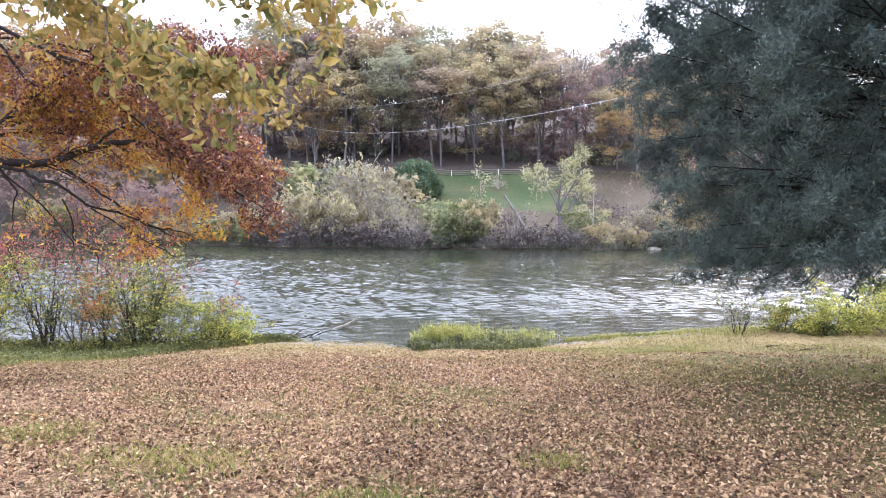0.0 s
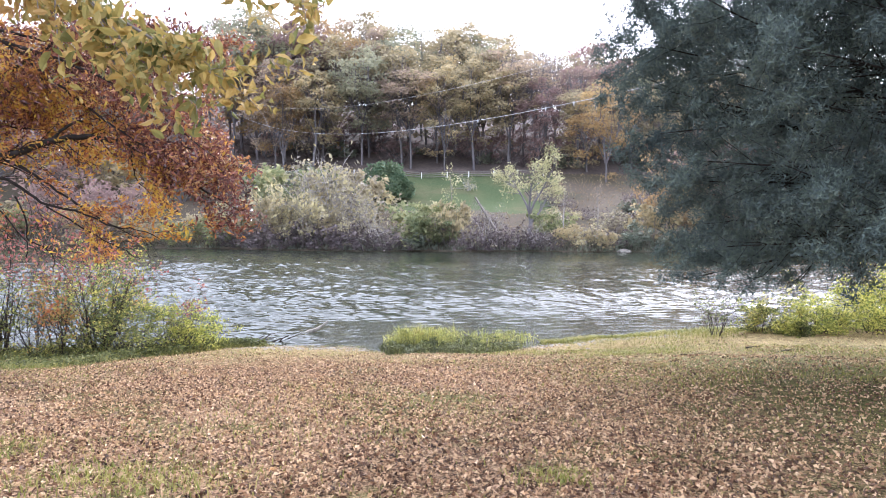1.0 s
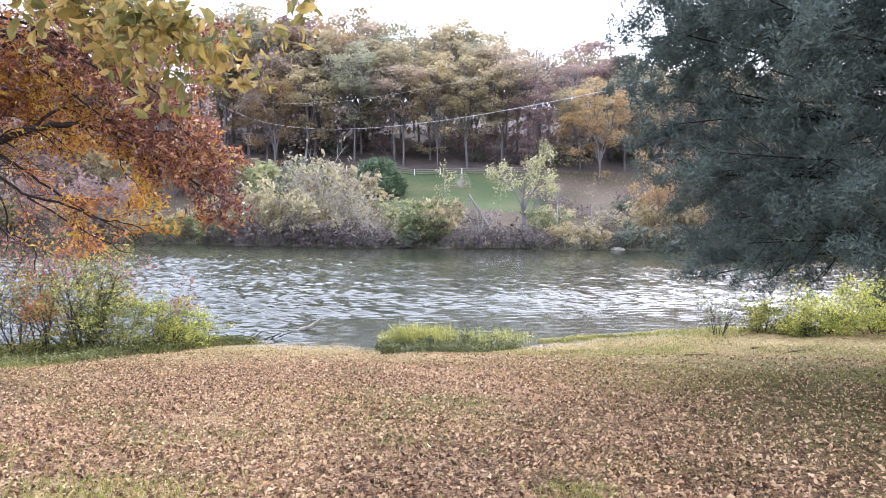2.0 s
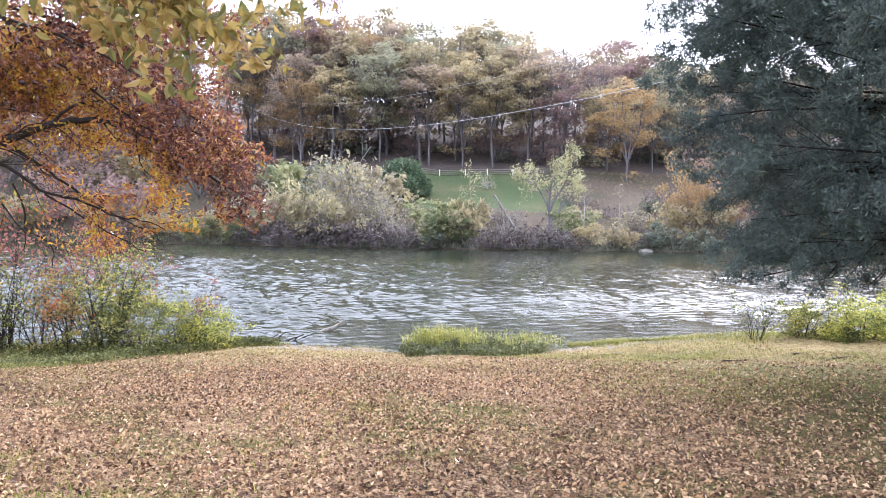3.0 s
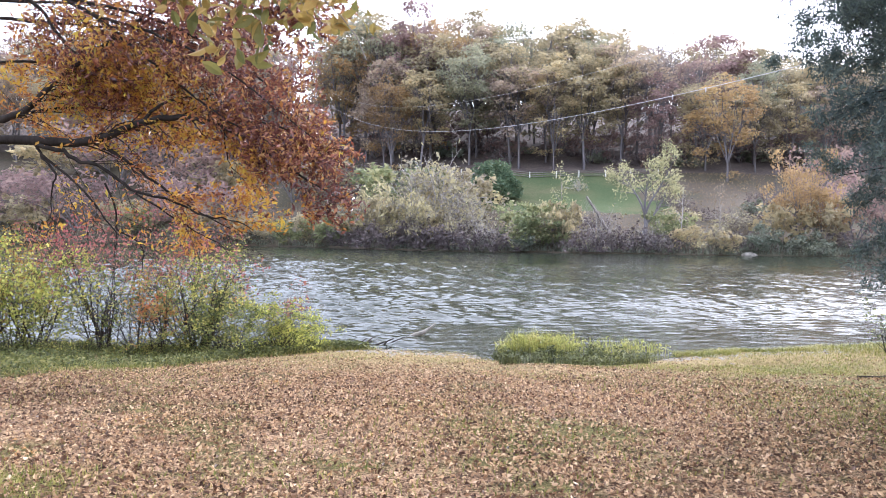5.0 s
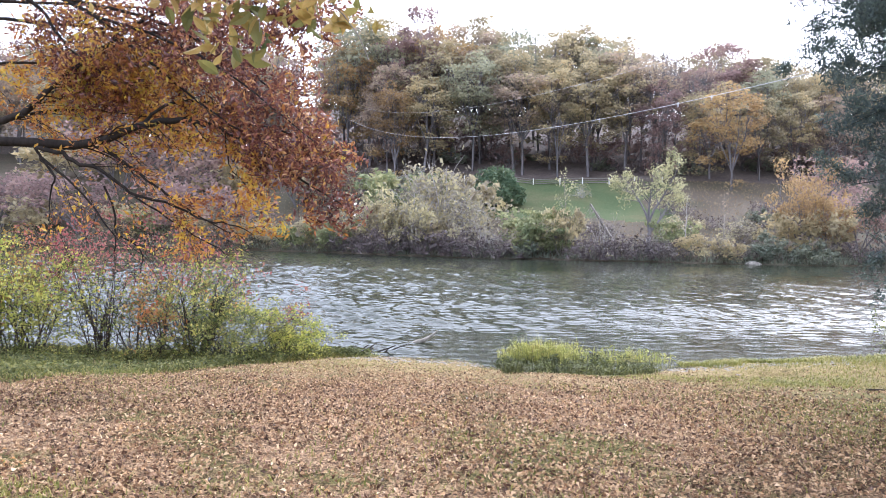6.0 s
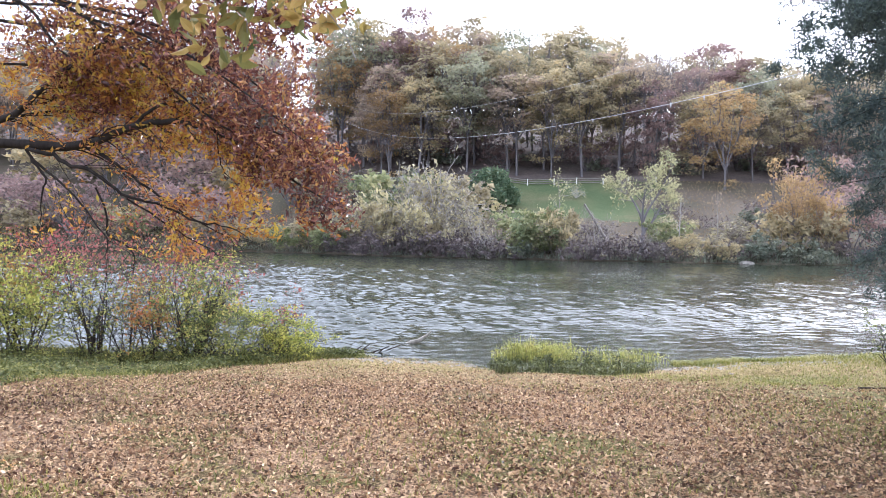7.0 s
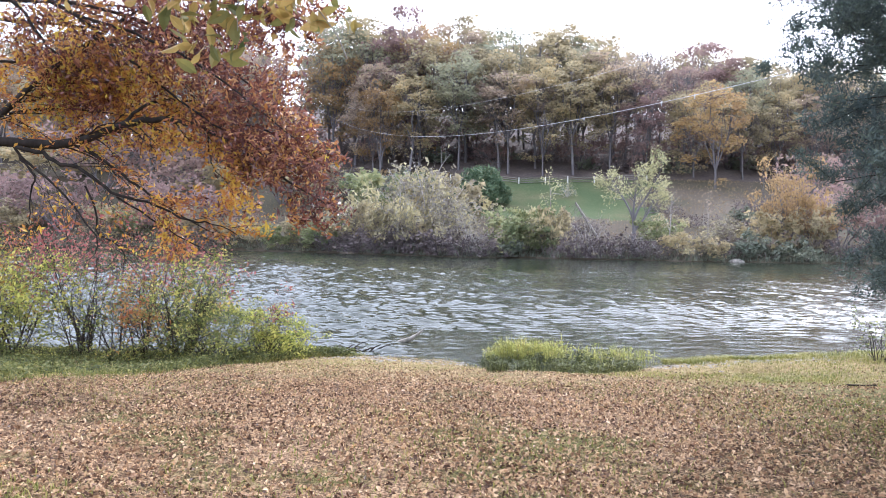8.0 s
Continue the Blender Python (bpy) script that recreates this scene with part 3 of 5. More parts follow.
SKYLINE_E = [0.24, 0.25, 0.245, 0.248, 0.236, 0.224, 0.228, 0.262, 0.265, 0.25, 0.252, 0.250, 0.252, 0.265, 0.265, 0.251, 0.228, 0.232, 0.25, 0.246, 0.238, 0.232, 0.225, 0.222, 0.207, 0.20, 0.19]

rng = np.random.default_rng(11)
KINDS = ["olive", "brown", "green", "olive", "maroon", "orange"]
WOOD_LABEL = {"olive": "tall woodland tree with thinning olive and ochre leaves", "brown": "tall woodland tree with dull brown autumn leaves",
              "green": "tall woodland tree with leaves still dull green", "maroon": "tall woodland tree with purplish brown autumn leaves",
              "orange": "tall woodland tree with rusty orange autumn leaves"}
protos = {}
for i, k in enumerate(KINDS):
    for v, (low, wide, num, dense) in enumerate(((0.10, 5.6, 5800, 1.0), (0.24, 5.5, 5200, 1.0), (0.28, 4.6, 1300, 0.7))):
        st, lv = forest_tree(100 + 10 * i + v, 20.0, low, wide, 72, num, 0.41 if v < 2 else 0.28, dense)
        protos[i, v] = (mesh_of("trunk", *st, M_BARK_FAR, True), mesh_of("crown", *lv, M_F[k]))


def wood_tree(i, v, x, y, height, wide=1.0):
    k = KINDS[i]
    root = thing("woodland_tree", placed(x, y, rng.random() * 6.28, height / 20.0, wide, 0.1), WOOD_LABEL[k], "tree", "woodland trees on the hill")
    part("trunk", protos[i, v][0], root)
    part("crown", protos[i, v][1], root)


for row, (y0, step, drop) in enumerate(((117.5, 6.3, 0.80), (124.0, 6.0, 0.91), (132.0, 6.0, 0.99), (141.0, 6.5, 1.0), (153.0, 8.0, 0.97))):
    x = -125.0 + row * 1.7
    while x < 92:
        yy = y0 + rng.uniform(-2.5, 2.5) + 0.03 * max(0, -x)
        u = x / yy
        top = np.interp(u, SKYLINE_U, SKYLINE_E) * drop * (1 - 0.10 * rng.random() ** 1.5)
        h = 1.2 + top * yy - float(land(x, yy))
        gap = -0.318 < u < -0.250
        if not gap and h > 6:
            i = rng.choice(6, p=[0.27, 0.29, 0.14, 0.20, 0.07, 0.03])
            v = 2 if 0.13 < u < 0.20 and rng.random() < 0.75 else int(rng.random() < 0.6)
            wood_tree(i, v, x, yy, h * 1.115, 0.85 + 0.4 * rng.random())
        x += step * (0.7 + 0.6 * rng.random()) * (1.0 if -60 < x < 60 else 1.5)
# single trees that stand out at the wood's edge
wood_tree(5, 0, -20.0, 115.0, 15.6, 0.85)
wood_tree(5, 0, 28.0, 108.0, 15.2, 1.05)
wood_tree(4, 1, -18.0, 128.0, 27.0, 0.62)
wood_tree(1, 0, -44.0, 120.0, 20.0, 1.1)
wood_tree(5, 1, -29.5, 123.0, 21.0, 0.95)
wood_tree(2, 2, -34.3, 127.0, 18.0, 0.5)
for bx, by, bh in ((20.0, 119.0, 17.5), (23.0, 122.0, 18.0), (26.5, 120.5, 17.0), (18.0, 123.0, 18.5)):
    wood_tree(1, 2, bx, by, bh, 0.9)


# ---- shrubs and small trees on the far bank ----
def bush_mesh(seed, stems_n, height, width, leaves, leaf_len, twiggy=2, droop=0.0, top_heavy=0.5, sides=4, stem_r=0.035, apart=False):
    """Stems that fan out of one foot, forking twice, with leaves about the ends."""
    rng = np.random.default_rng(seed)
    polys, ends, groups = [], [], []
    for s in range(stems_n):
        first = len(polys)
        a, lean = rng.random() * 6.283, 0.15 + 0.75 * rng.random()
        d = (math.cos(a) * lean * width / height, math.sin(a) * lean * width / height, 1)
        L = height * (0.6 + 0.4 * rng.random())
        q = wander(rng, (math.cos(a) * width * 0.12 * rng.random(), math.sin(a) * width * 0.12 * rng.random(), -0.15), d, L, 6, 0.16, -droop)
        r = taper(stem_r * (0.6 + 0.8 * rng.random()), stem_r * 0.2, 6)
        polys.append((q, r))
        sub = side_shoots(rng, q, r, twiggy * 2, top_heavy * 0.6, 1.0, height * 0.36, 0.7, 0.25, 0.1 - droop, 4, 0.6)
        polys += sub
        ends += [q[-1], q[-2]]
        for b, br in sub:
            tw = side_shoots(rng, b, br, twiggy, 0.3, 1.0, height * 0.18, 0.7, 0.25, -droop, 3, 0.6)
            polys += tw
            ends += [b[-1], b[2]] + [t[0][-1] for t in tw]
        groups.append(polys[first:])
    lv = None
    if leaves:
        e = np.array(ends)
        weight = rng.random(len(e)) ** 3.5
        pick = e[rng.choice(len(e), leaves, p=weight / weight.sum())]
        c = pick + rng.normal(0, 1, (leaves, 3)) * np.array([1, 1, 0.7]) * height * 0.05
        c[:, 2] = np.maximum(c[:, 2], 0.05)
        lv = cards(rng, c, leaf_len, leaf_len * 0.55, 0.2, 0.15)
    if apart:
        return [tubes(g, sides) for g in groups], lv
    return tubes(polys, sides), lv


BANK = {
    "pale": ("bank_shrub", "tangled tan and grey shrub on the far bank", M_BARK_GREY, M_PALE, bush_mesh(301, 11, 6.5, 6.0, 1300, 0.44, 3, 0.5, 0.5, 3, 0.06)),
    "grey": ("vine_thicket", "silvery grey mass of bare vines and twigs", M_TWIG_PALE, M_PALE, bush_mesh(302, 18, 6.5, 6.5, 500, 0.30, 3, 0.9, 0.3, 3, 0.08)),
    "lime": ("bank_shrub", "green and yellow leafy shrub on the far bank", M_BARK_GREY, M_FARLIME, bush_mesh(303, 8, 4.5, 4.6, 1400, 0.40, 3, 0.2, 0.2, 3, 0.04)),
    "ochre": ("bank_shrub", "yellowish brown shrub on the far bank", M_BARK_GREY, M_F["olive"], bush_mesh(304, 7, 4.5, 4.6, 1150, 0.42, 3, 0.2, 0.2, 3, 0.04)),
    "dull": ("bank_shrub", "low grey-green shrub at the water's edge", M_BARK_GREY, M_BLUISH, bush_mesh(305, 8, 3.0, 4.6, 1400, 0.30, 3, 0.3, 0.2, 3, 0.04)),
    "bare": ("bank_shrub", "leafless brown brush at the water's edge", M_BRUSH, M_BRUSHLEAF, bush_mesh(306, 13, 3.4, 4.6, 600, 0.26, 3, 0.6, 0.2, 3, 0.055)),
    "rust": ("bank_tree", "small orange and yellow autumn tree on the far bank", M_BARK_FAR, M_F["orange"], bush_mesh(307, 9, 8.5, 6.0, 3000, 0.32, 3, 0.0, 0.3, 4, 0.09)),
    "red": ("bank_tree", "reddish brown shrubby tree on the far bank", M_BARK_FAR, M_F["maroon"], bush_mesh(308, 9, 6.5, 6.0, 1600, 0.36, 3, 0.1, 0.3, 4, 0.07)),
    "ever": ("evergreen_shrub", "rounded dark green shrub on the lawn", M_BARK_FAR, M_FARGREEN, bush_mesh(309, 14, 4.2, 4.6, 60, 0.34, 3, 0.1, 0.1, 4, 0.07)),
}
# the evergreen is a closed dome of leaves
_r = np.random.default_rng(310)
_d = unit(_r.normal(0, 1, (9000, 3)) + np.array([0, 0, 0.3]))
_d[:, 2] = np.abs(_d[:, 2])
_rad = 1 + 0.20 * np.sin(5 * np.arctan2(_d[:, 1], _d[:, 0]) + 1) * np.sin(6 * _d[:, 2]) + _r.normal(0, 0.05, 9000) - 0.25 * _r.random(9000) ** 3
BANK["ever"] = (*BANK["ever"][:4], (BANK["ever"][4][0], cards(_r, _d * _rad[:, None] * np.array([3.5, 3.5, 4.3]) + np.array([0, 0, 0.2]), 0.36, 0.20, 0.3, 0.1)))
bank_meshes = {k: (mesh_of("brushwood", *b[4][0], b[2], True), mesh_of("foliage", *b[4][1], b[3])) for k, b in BANK.items()}


def bank_plant(k, x, back, size=1.0, wide=1.0):
    name, label = BANK[k][:2]
    root = thing(name, placed(x, float(far_shore(x)) + back, rng.random() * 6.28, size, wide), label, "tree" if "tree" in name else "shrub", "growth along the far bank")
    part("brushwood", bank_meshes[k][0], root)
    part("foliage", bank_meshes[k][1], root)


for k, x, back, size, wide in (
        ("ochre", -29, 1.0, 0.75, 1.2), ("lime", -26, 0.8, 0.7, 1.2), ("ochre", -23.5, 1.5, 0.95, 1.1), ("lime", -21.5, 1.0, 0.8, 1.1), ("bare", -20, 0.6, 1.0, 1.2),
        ("pale", -18.2, 3.0, 1.0, 1.0), ("bare", -17.0, 0.6, 1.1, 1.1), ("lime", -17.5, 12.0, 1.1, 1.1), ("ochre", -15.8, 2.0, 1.25, 0.75), ("bare", -14.6, 0.6, 1.2, 1.0), ("lime", -15.0, 9.0, 1.7, 1.0), ("pale", -13.4, 1.6, 0.9, 0.7),
        ("grey", -12.4, 6.0, 1.5, 0.7), ("grey", -9.4, 7.0, 1.7, 0.72), ("grey", -8.9, 4.5, 1.15, 0.7), ("pale", -12.0, 1.8, 0.95, 0.8), ("bare", -10.9, 0.7, 1.3, 1.0), ("ochre", -9.4, 2.2, 0.9, 0.8), ("pale", -9.6, 9.0, 1.2, 1.0), ("ochre", -7.0, 10.0, 1.5, 1.0),
        ("grey", -8.3, 4.5, 1.0, 0.9), ("bare", -7.4, 0.8, 1.3, 1.0), ("pale", -6.3, 3.0, 0.8, 0.8), ("bare", -5.2, 0.6, 1.0, 1.2), ("grey", -4.4, 1.6, 0.85, 0.6), ("bare", -3.0, 0.6, 0.9, 1.2),
        ("lime", -1.0, 1.3, 0.95, 1.0), ("lime", 1.2, 2.0, 1.15, 0.9), ("dull", 0.0, 0.5, 0.8, 1.0), ("pale", 2.6, 1.6, 0.75, 0.8), ("lime", 3.6, 0.8, 0.8, 1.0), ("ochre", 4.4, 2.2, 1.15, 0.8),
        ("bare", 6.4, 0.7, 1.2, 1.0), ("grey", 7.8, 1.4, 0.75, 0.7), ("bare", 9.2, 0.6, 1.0, 1.1), ("bare", 11.6, 0.7, 1.1, 1.1), ("grey", 12.8, 1.2, 0.5, 1.0), ("lime", 14.5, 3.0, 0.8, 1.0), ("bare", 14.2, 0.6, 0.8, 1.2),
        ("ochre", 16.5, 1.4, 0.6, 1.1), ("pale", 18.2, 0.8, 0.4, 1.2), ("ochre", 19.4, 0.7, 0.55, 1.0), ("bare", 20.6, 1.4, 0.8, 1.2), ("dull", 22.4, 1.2, 0.95, 1.1), ("dull", 24.8, 0.9, 0.8, 1.1),
        ("rust", 27.6, 4.5, 1.15, 0.62), ("ochre", 25.6, 3.2, 1.1, 0.9), ("rust", 29.8, 3.4, 0.7, 0.8), ("ochre", 29.6, 3.0, 1.2, 0.8), ("dull", 28.4, 0.7, 0.8, 1.0), ("red", 33.5, 4.0, 1.05, 1.0), ("bare", 32.0, 0.8, 0.9, 1.1), ("red", 36.5, 3.0, 0.9, 0.9), ("bare", 20, 12, 0.7, 1.3), ("bare", 24, 9, 0.8, 1.3), ("dull", 27, 14, 0.7, 1.2), ("bare", 18, 18, 0.6, 1.4), ("pale", 22, 6, 0.4, 1.3), ("bare", 29, 19, 0.8, 1.3), ("bare", 8, 9, 0.6, 1.4), ("pale", 16, 8, 0.4, 1.4),
        ("red", 40.5, 3.0, 1.2, 1.0), ("ochre", 39, 1.0, 0.8, 1.1), ("red", 46, 3.0, 1.3, 1.1), ("ochre", 44, 1.0, 0.9, 1.1), ("rust", 52, 3.0, 1.2, 1.1),
        ("red", -34, 3.0, 1.1, 1.1), ("ochre", -33, 1.0, 0.9, 1.1), ("ochre", -39, 2.0, 1.2, 1.1), ("bare", -37, 0.8, 1.0, 1.2), ("red", -44, 3.0, 1.3, 1.1), ("lime", -48, 1.5, 1.0, 1.2), ("ochre", -52, 2.0, 1.2, 1.2), ("red", -58, 3.0, 1.3, 1.2), ("ochre", -64, 2.0, 1.3, 1.3), ("red", -70, 3.0, 1.4, 1.3), ("lime", -76, 2.0, 1.3, 1.3), ("ochre", -83, 3.0, 1.5, 1.3), ("red", -50, 14.0, 1.4, 1.4), ("ochre", -42, 15.0, 1.4, 1.4), ("red", -60, 16.0, 1.6, 1.4), ("ochre", -70, 18.0, 1.7, 1.5),
        ("ochre", -26, 16.0, 1.3, 1.3), ("red", -31, 14.0, 1.2, 1.1), ("bare", -22, 17.0, 1.3, 1.2), ("dull", -19, 20.0, 1.3, 1.2), ("bare", 30, 16.0, 1.0, 1.3), ("red", 36, 20.0, 1.2, 1.1), ("dull", 33, 12.0, 1.1, 1.1),
        ("bare", -24, 24.0, 1.4, 1.3), ("dull", -14, 24.0, 1.2, 1.4), ("grey", 7.5, 26.0, 0.45, 0.9), ("bare", 15.5, 30.0, 0.8, 1.2)):
    bank_plant(k, x, back, size, wide)
bank_plant("ever", -3.8, 20.3, 0.98, 0.95)
# brush under the edge of the wood
for k in range(54):
    x = -64 + k * 2.4 + rng.uniform(-0.9, 0.9)
    bank_plant(("bare", "red", "dull", "bare", "red")[k % 5], x, 40.5 + rng.random() * 16 - 0.12 * max(0, -x - 20), 0.6 + 0.5 * rng.random(), 1.1)


def willow(x, back):
    """Small two-forked willow with thin pale leaves."""
    rng = np.random.default_rng(77)
    root = thing("willow_tree", placed(x, float(far_shore(x)) + back), "small forked willow with thin pale yellow-green leaves", "tree")
    stem = np.array([(0, 0, -0.3), (0.1, 0, 1.0), (0.25, 0, 2.2), (0.15, 0, 3.2)])
    polys = [(stem, taper(0.26, 0.19, 4))]
    ends = []
    for d, L in (((-0.55, 0.1, 1.0), 5.2), ((0.5, 0.0, 1.0), 6.6), ((0.95, 0.2, 0.9), 5.0), ((-0.1, -0.3, 1.0), 5.2)):
        q = wander(rng, stem[-1] if L > 5.1 else stem[2], d, L, 6, 0.14, 0.3)
        r = taper(0.14, 0.03, 6)
        polys.append((q, r))
        for b, br in side_shoots(rng, q, r, 9, 0.3, 1.0, 2.4, 0.75, 0.22, 0.2, 5, 0.6):
            polys.append((b, br))
            tw = side_shoots(rng, b, br, 3, 0.3, 1.0, 0.9, 0.7, 0.25, -0.2, 3, 0.6)
            polys += tw
            ends += [b[-1], b[3]] + [t[0][-1] for t in tw]
    e = np.array(ends)
    c = e[rng.integers(0, len(e), 3400)] + rng.normal(0, 0.24, (3400, 3))
    part("trunk", mesh_of("trunk", *tubes(polys, 5), M_BARK_FAR, True), root)
    part("crown", mesh_of("crown", *cards(rng, c, 0.24, 0.10, 0.1, 0.3), M_WILLOW), root)


willow(12.2, 2.0)


def sapling(x, y, height, seed, stem_mat, leaf_mat, leaves, leaf_len, label, lean=(0, 0)):
    rng = np.random.default_rng(seed)
    root = thing("sapling", placed(x, y), label, "tree")
    q = wander(rng, (0, 0, -0.1), (lean[0], lean[1], 1), height, 6, 0.06, 0.0)
    r = taper(height * 0.011, height * 0.003, 6)
    polys = [(q, r)]
    ends = [q[-1]]
    for b, br in side_shoots(rng, q, r, 14, 0.25, 1.0, height * 0.32, 0.8, 0.2, 0.3, 4, 0.55):
        polys.append((b, br))
        ends += [b[-1], b[2]]
    part("trunk", mesh_of("trunk", *tubes(polys, 4), stem_mat, True), root)
    e = np.array(ends)
    c = e[rng.integers(0, len(e), leaves)] + rng.normal(0, height * 0.03, (leaves, 3))
    part("crown", mesh_of("crown", *cards(rng, c, leaf_len, leaf_len * 0.5, 0.2, 0.2), leaf_mat), root)


sapling(4.2, 80.5, 7.2, 401, M_BARK_GREY, M_WILLOW, 260, 0.24, "slender sapling with a few pale leaves")
sapling(15.8, 79.0, 5.6, 402, M_TWIG_PALE, M_PALE, 60, 0.2, "thin grey leafless sapling")
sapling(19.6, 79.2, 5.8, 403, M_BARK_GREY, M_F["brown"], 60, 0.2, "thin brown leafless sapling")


def leaning_snag(x, back):
    """Dead stem leaning over, hung with dry vines."""
    rng = np.random.default_rng(91)
    root = thing("dead_tree", placed(x, float(far_shore(x)) + back), "dead leaning trunk draped in dry brown vines", "tree")
    q = np.array([(0, 0, -0.3), (-0.9, 0, 1.8), (-2.0, 0, 3.6), (-3.0, 0.2, 5.2)])
    polys = [(q, taper(0.24, 0.10, 4))]
    polys += side_shoots(rng, q, polys[0][1], 50, 0.15, 1.0, 2.6, 1.3, 0.3, -2.4, 5, 0.18)
    part("trunk", mesh_of("trunk", *tubes(polys, 4), M_BARK_GREY, True), root)


leaning_snag(9.4, 1.2)

# waterside grass on the far bank
rng = np.random.default_rng(21)
bx = rng.uniform(-70, 60, 9000)
by = far_shore(bx) + 0.2 + rng.random(9000) ** 2 * 3.5
feet = np.stack([bx, by, land(bx, by)], 1)
tagged(new("bank_grass", mesh_of("bank_grass", *blades(rng, feet, 0.4, 0.09, 0.7), M_BLUISH)), "rough greyish grass along the far waterline", "grass", kind="stuff")


hx, ht = rng.uniform(-45, 48, 15000), rng.uniform(3, 38, 15000)
hy = far_shore(hx) + ht
mown = (np.abs(hx - 5) < 13) & (ht > 14)
hx, hy = hx[~mown], hy[~mown]
feet = np.stack([hx, hy, land(hx, hy) - 0.02], 1)
tagged(new("hillside_grass", mesh_of("hillside_grass", *blades(rng, feet, 0.17, 0.10, 0.8), M_DRYGRASS)), "dry brown grass on the far hillside", "grass", kind="stuff")


# ---- fence, poles and wires ----
def rail_fence():
    root = thing("rail_fence", Matrix(), "low weathered rail fence with white posts below the wood", "fence")
    xs = [-26.5, -22.6, -9.0, -4.0, 1.1, 4.95, 8.2, 12.0, 15.6, 19.5]
    for x in xs:
        bm = bmesh.new()
        bmesh.ops.create_cube(bm, size=1.0)
        bmesh.ops.scale(bm, vec=(0.15, 0.15, 1.05), verts=bm.verts)
        bmesh.ops.bevel(bm, geom=bm.edges[:], offset=0.02, segments=1, affect="EDGES")
        ob = part("post", bm_mesh("post", bm, M_POSTWHITE), root, "white painted post")
        ob.matrix_basis = pose(x, 112, float(land(x, 112)) + 0.42)
    for a, b in zip(xs[2:-1], xs[3:]):
        for h in (0.25, 0.55, 0.82):
            pts = [(a + (b - a) * f, 112.02, float(land(a + (b - a) * f, 112)) + h + 0.02 * math.sin(9 * f + a)) for f in (0, 0.33, 0.66, 1)]
            part("rail", mesh_of("rail", *tubes([(pts, [0.06] * 4)], 6), M_RAIL, True), root)


rail_fence()


def utility_pole(x, y, top):
    root = thing("utility_pole", pose(x, y, float(land(x, y)) - 0.5), "dark wooden utility pole with a crossarm", "utility pole")
    h = top - float(land(x, y)) + 0.5
    part("pole", mesh_of("pole", *tubes([([(0, 0, 0), (0.02, 0, h * 0.5), (0, 0, h + 0.5)], [0.17, 0.15, 0.11])], 8), M_POLE, True), root)
    bm = bmesh.new()
    bmesh.ops.create_cube(bm, size=1.0)
    bmesh.ops.scale(bm, vec=(2.4, 0.12, 0.14), verts=bm.verts)
    bmesh.ops.bevel(bm, geom=bm.edges[:], offset=0.01, segments=1, affect="EDGES")
    arm = part("crossarm", bm_mesh("crossarm", bm, M_POLE), root)
    arm.matrix_basis = pose(0, -0.16, h - 0.1)
    for dx in (-1.0, 0.0, 1.0):
        ins = part("insulator", mesh_of("insulator", *tubes([([(0, 0, 0), (0, 0, 0.08), (0, 0, 0.16)], [0.05, 0.07, 0.03])], 8), M_POSTWHITE, True), arm)
        ins.matrix_basis = pose(dx, 0, 0.07)


utility_pole(-39.5, 140.0, 27.0)
utility_pole(14.16, 17.0, 8.1)


def power_line(a, b, sag, radius, clips):
    pts = []
    for i in range(61):
        f = i / 60
        p = Vector(a).lerp(Vector(b), f)
        p.z -= 4 * sag * f * (1 - f)
        pts.append(tuple(p))
    ob = thing("power_line", Matrix(), "pale overhead cable sagging across the lake", "power line", "overhead cables")
    part("cable", mesh_of("cable", *tubes([(pts, [radius] * 61)], 5), M_WIRE, True), ob)
    for i in clips:
        p = Vector(pts[i])
        c = part("spacer", mesh_of("spacer", *tubes([([(0, 0, -0.16), (0, 0, 0.0), (0, 0, 0.05)], [0.015, 0.04, 0.02])], 6), M_WIRE, True), ob)
        c.matrix_basis = Matrix.Translation(p)


# the lower cable hangs from the poles' bare wood, the upper one from the crossarms
power_line((-39.5, 139.8, 25.21), (14.16, 17.15, 6.59), 5.70, 0.015, (48, 51, 52))
power_line((-39.5, 139.8, 27.15), (14.16, 16.85, 8.22), 5.19, 0.008, ())

# pale stone at the far waterline
bm = bmesh.new()
bmesh.ops.create_icosphere(bm, subdivisions=2, radius=0.5)
for v in bm.verts:
    v.co = Vector((v.co.x * 1.5, v.co.y, v.co.z * 0.6)) * (1 + 0.25 * noise.noise(v.co * 2.0))
stone = new("stone", bm_mesh("stone", bm, M_ROCK))
stone.matrix_basis = pose(21.6, float(far_shore(21.6)) - 0.1, WATER_Z + 0.05)
tagged(stone, "pale rounded stone at the far waterline", "stone")
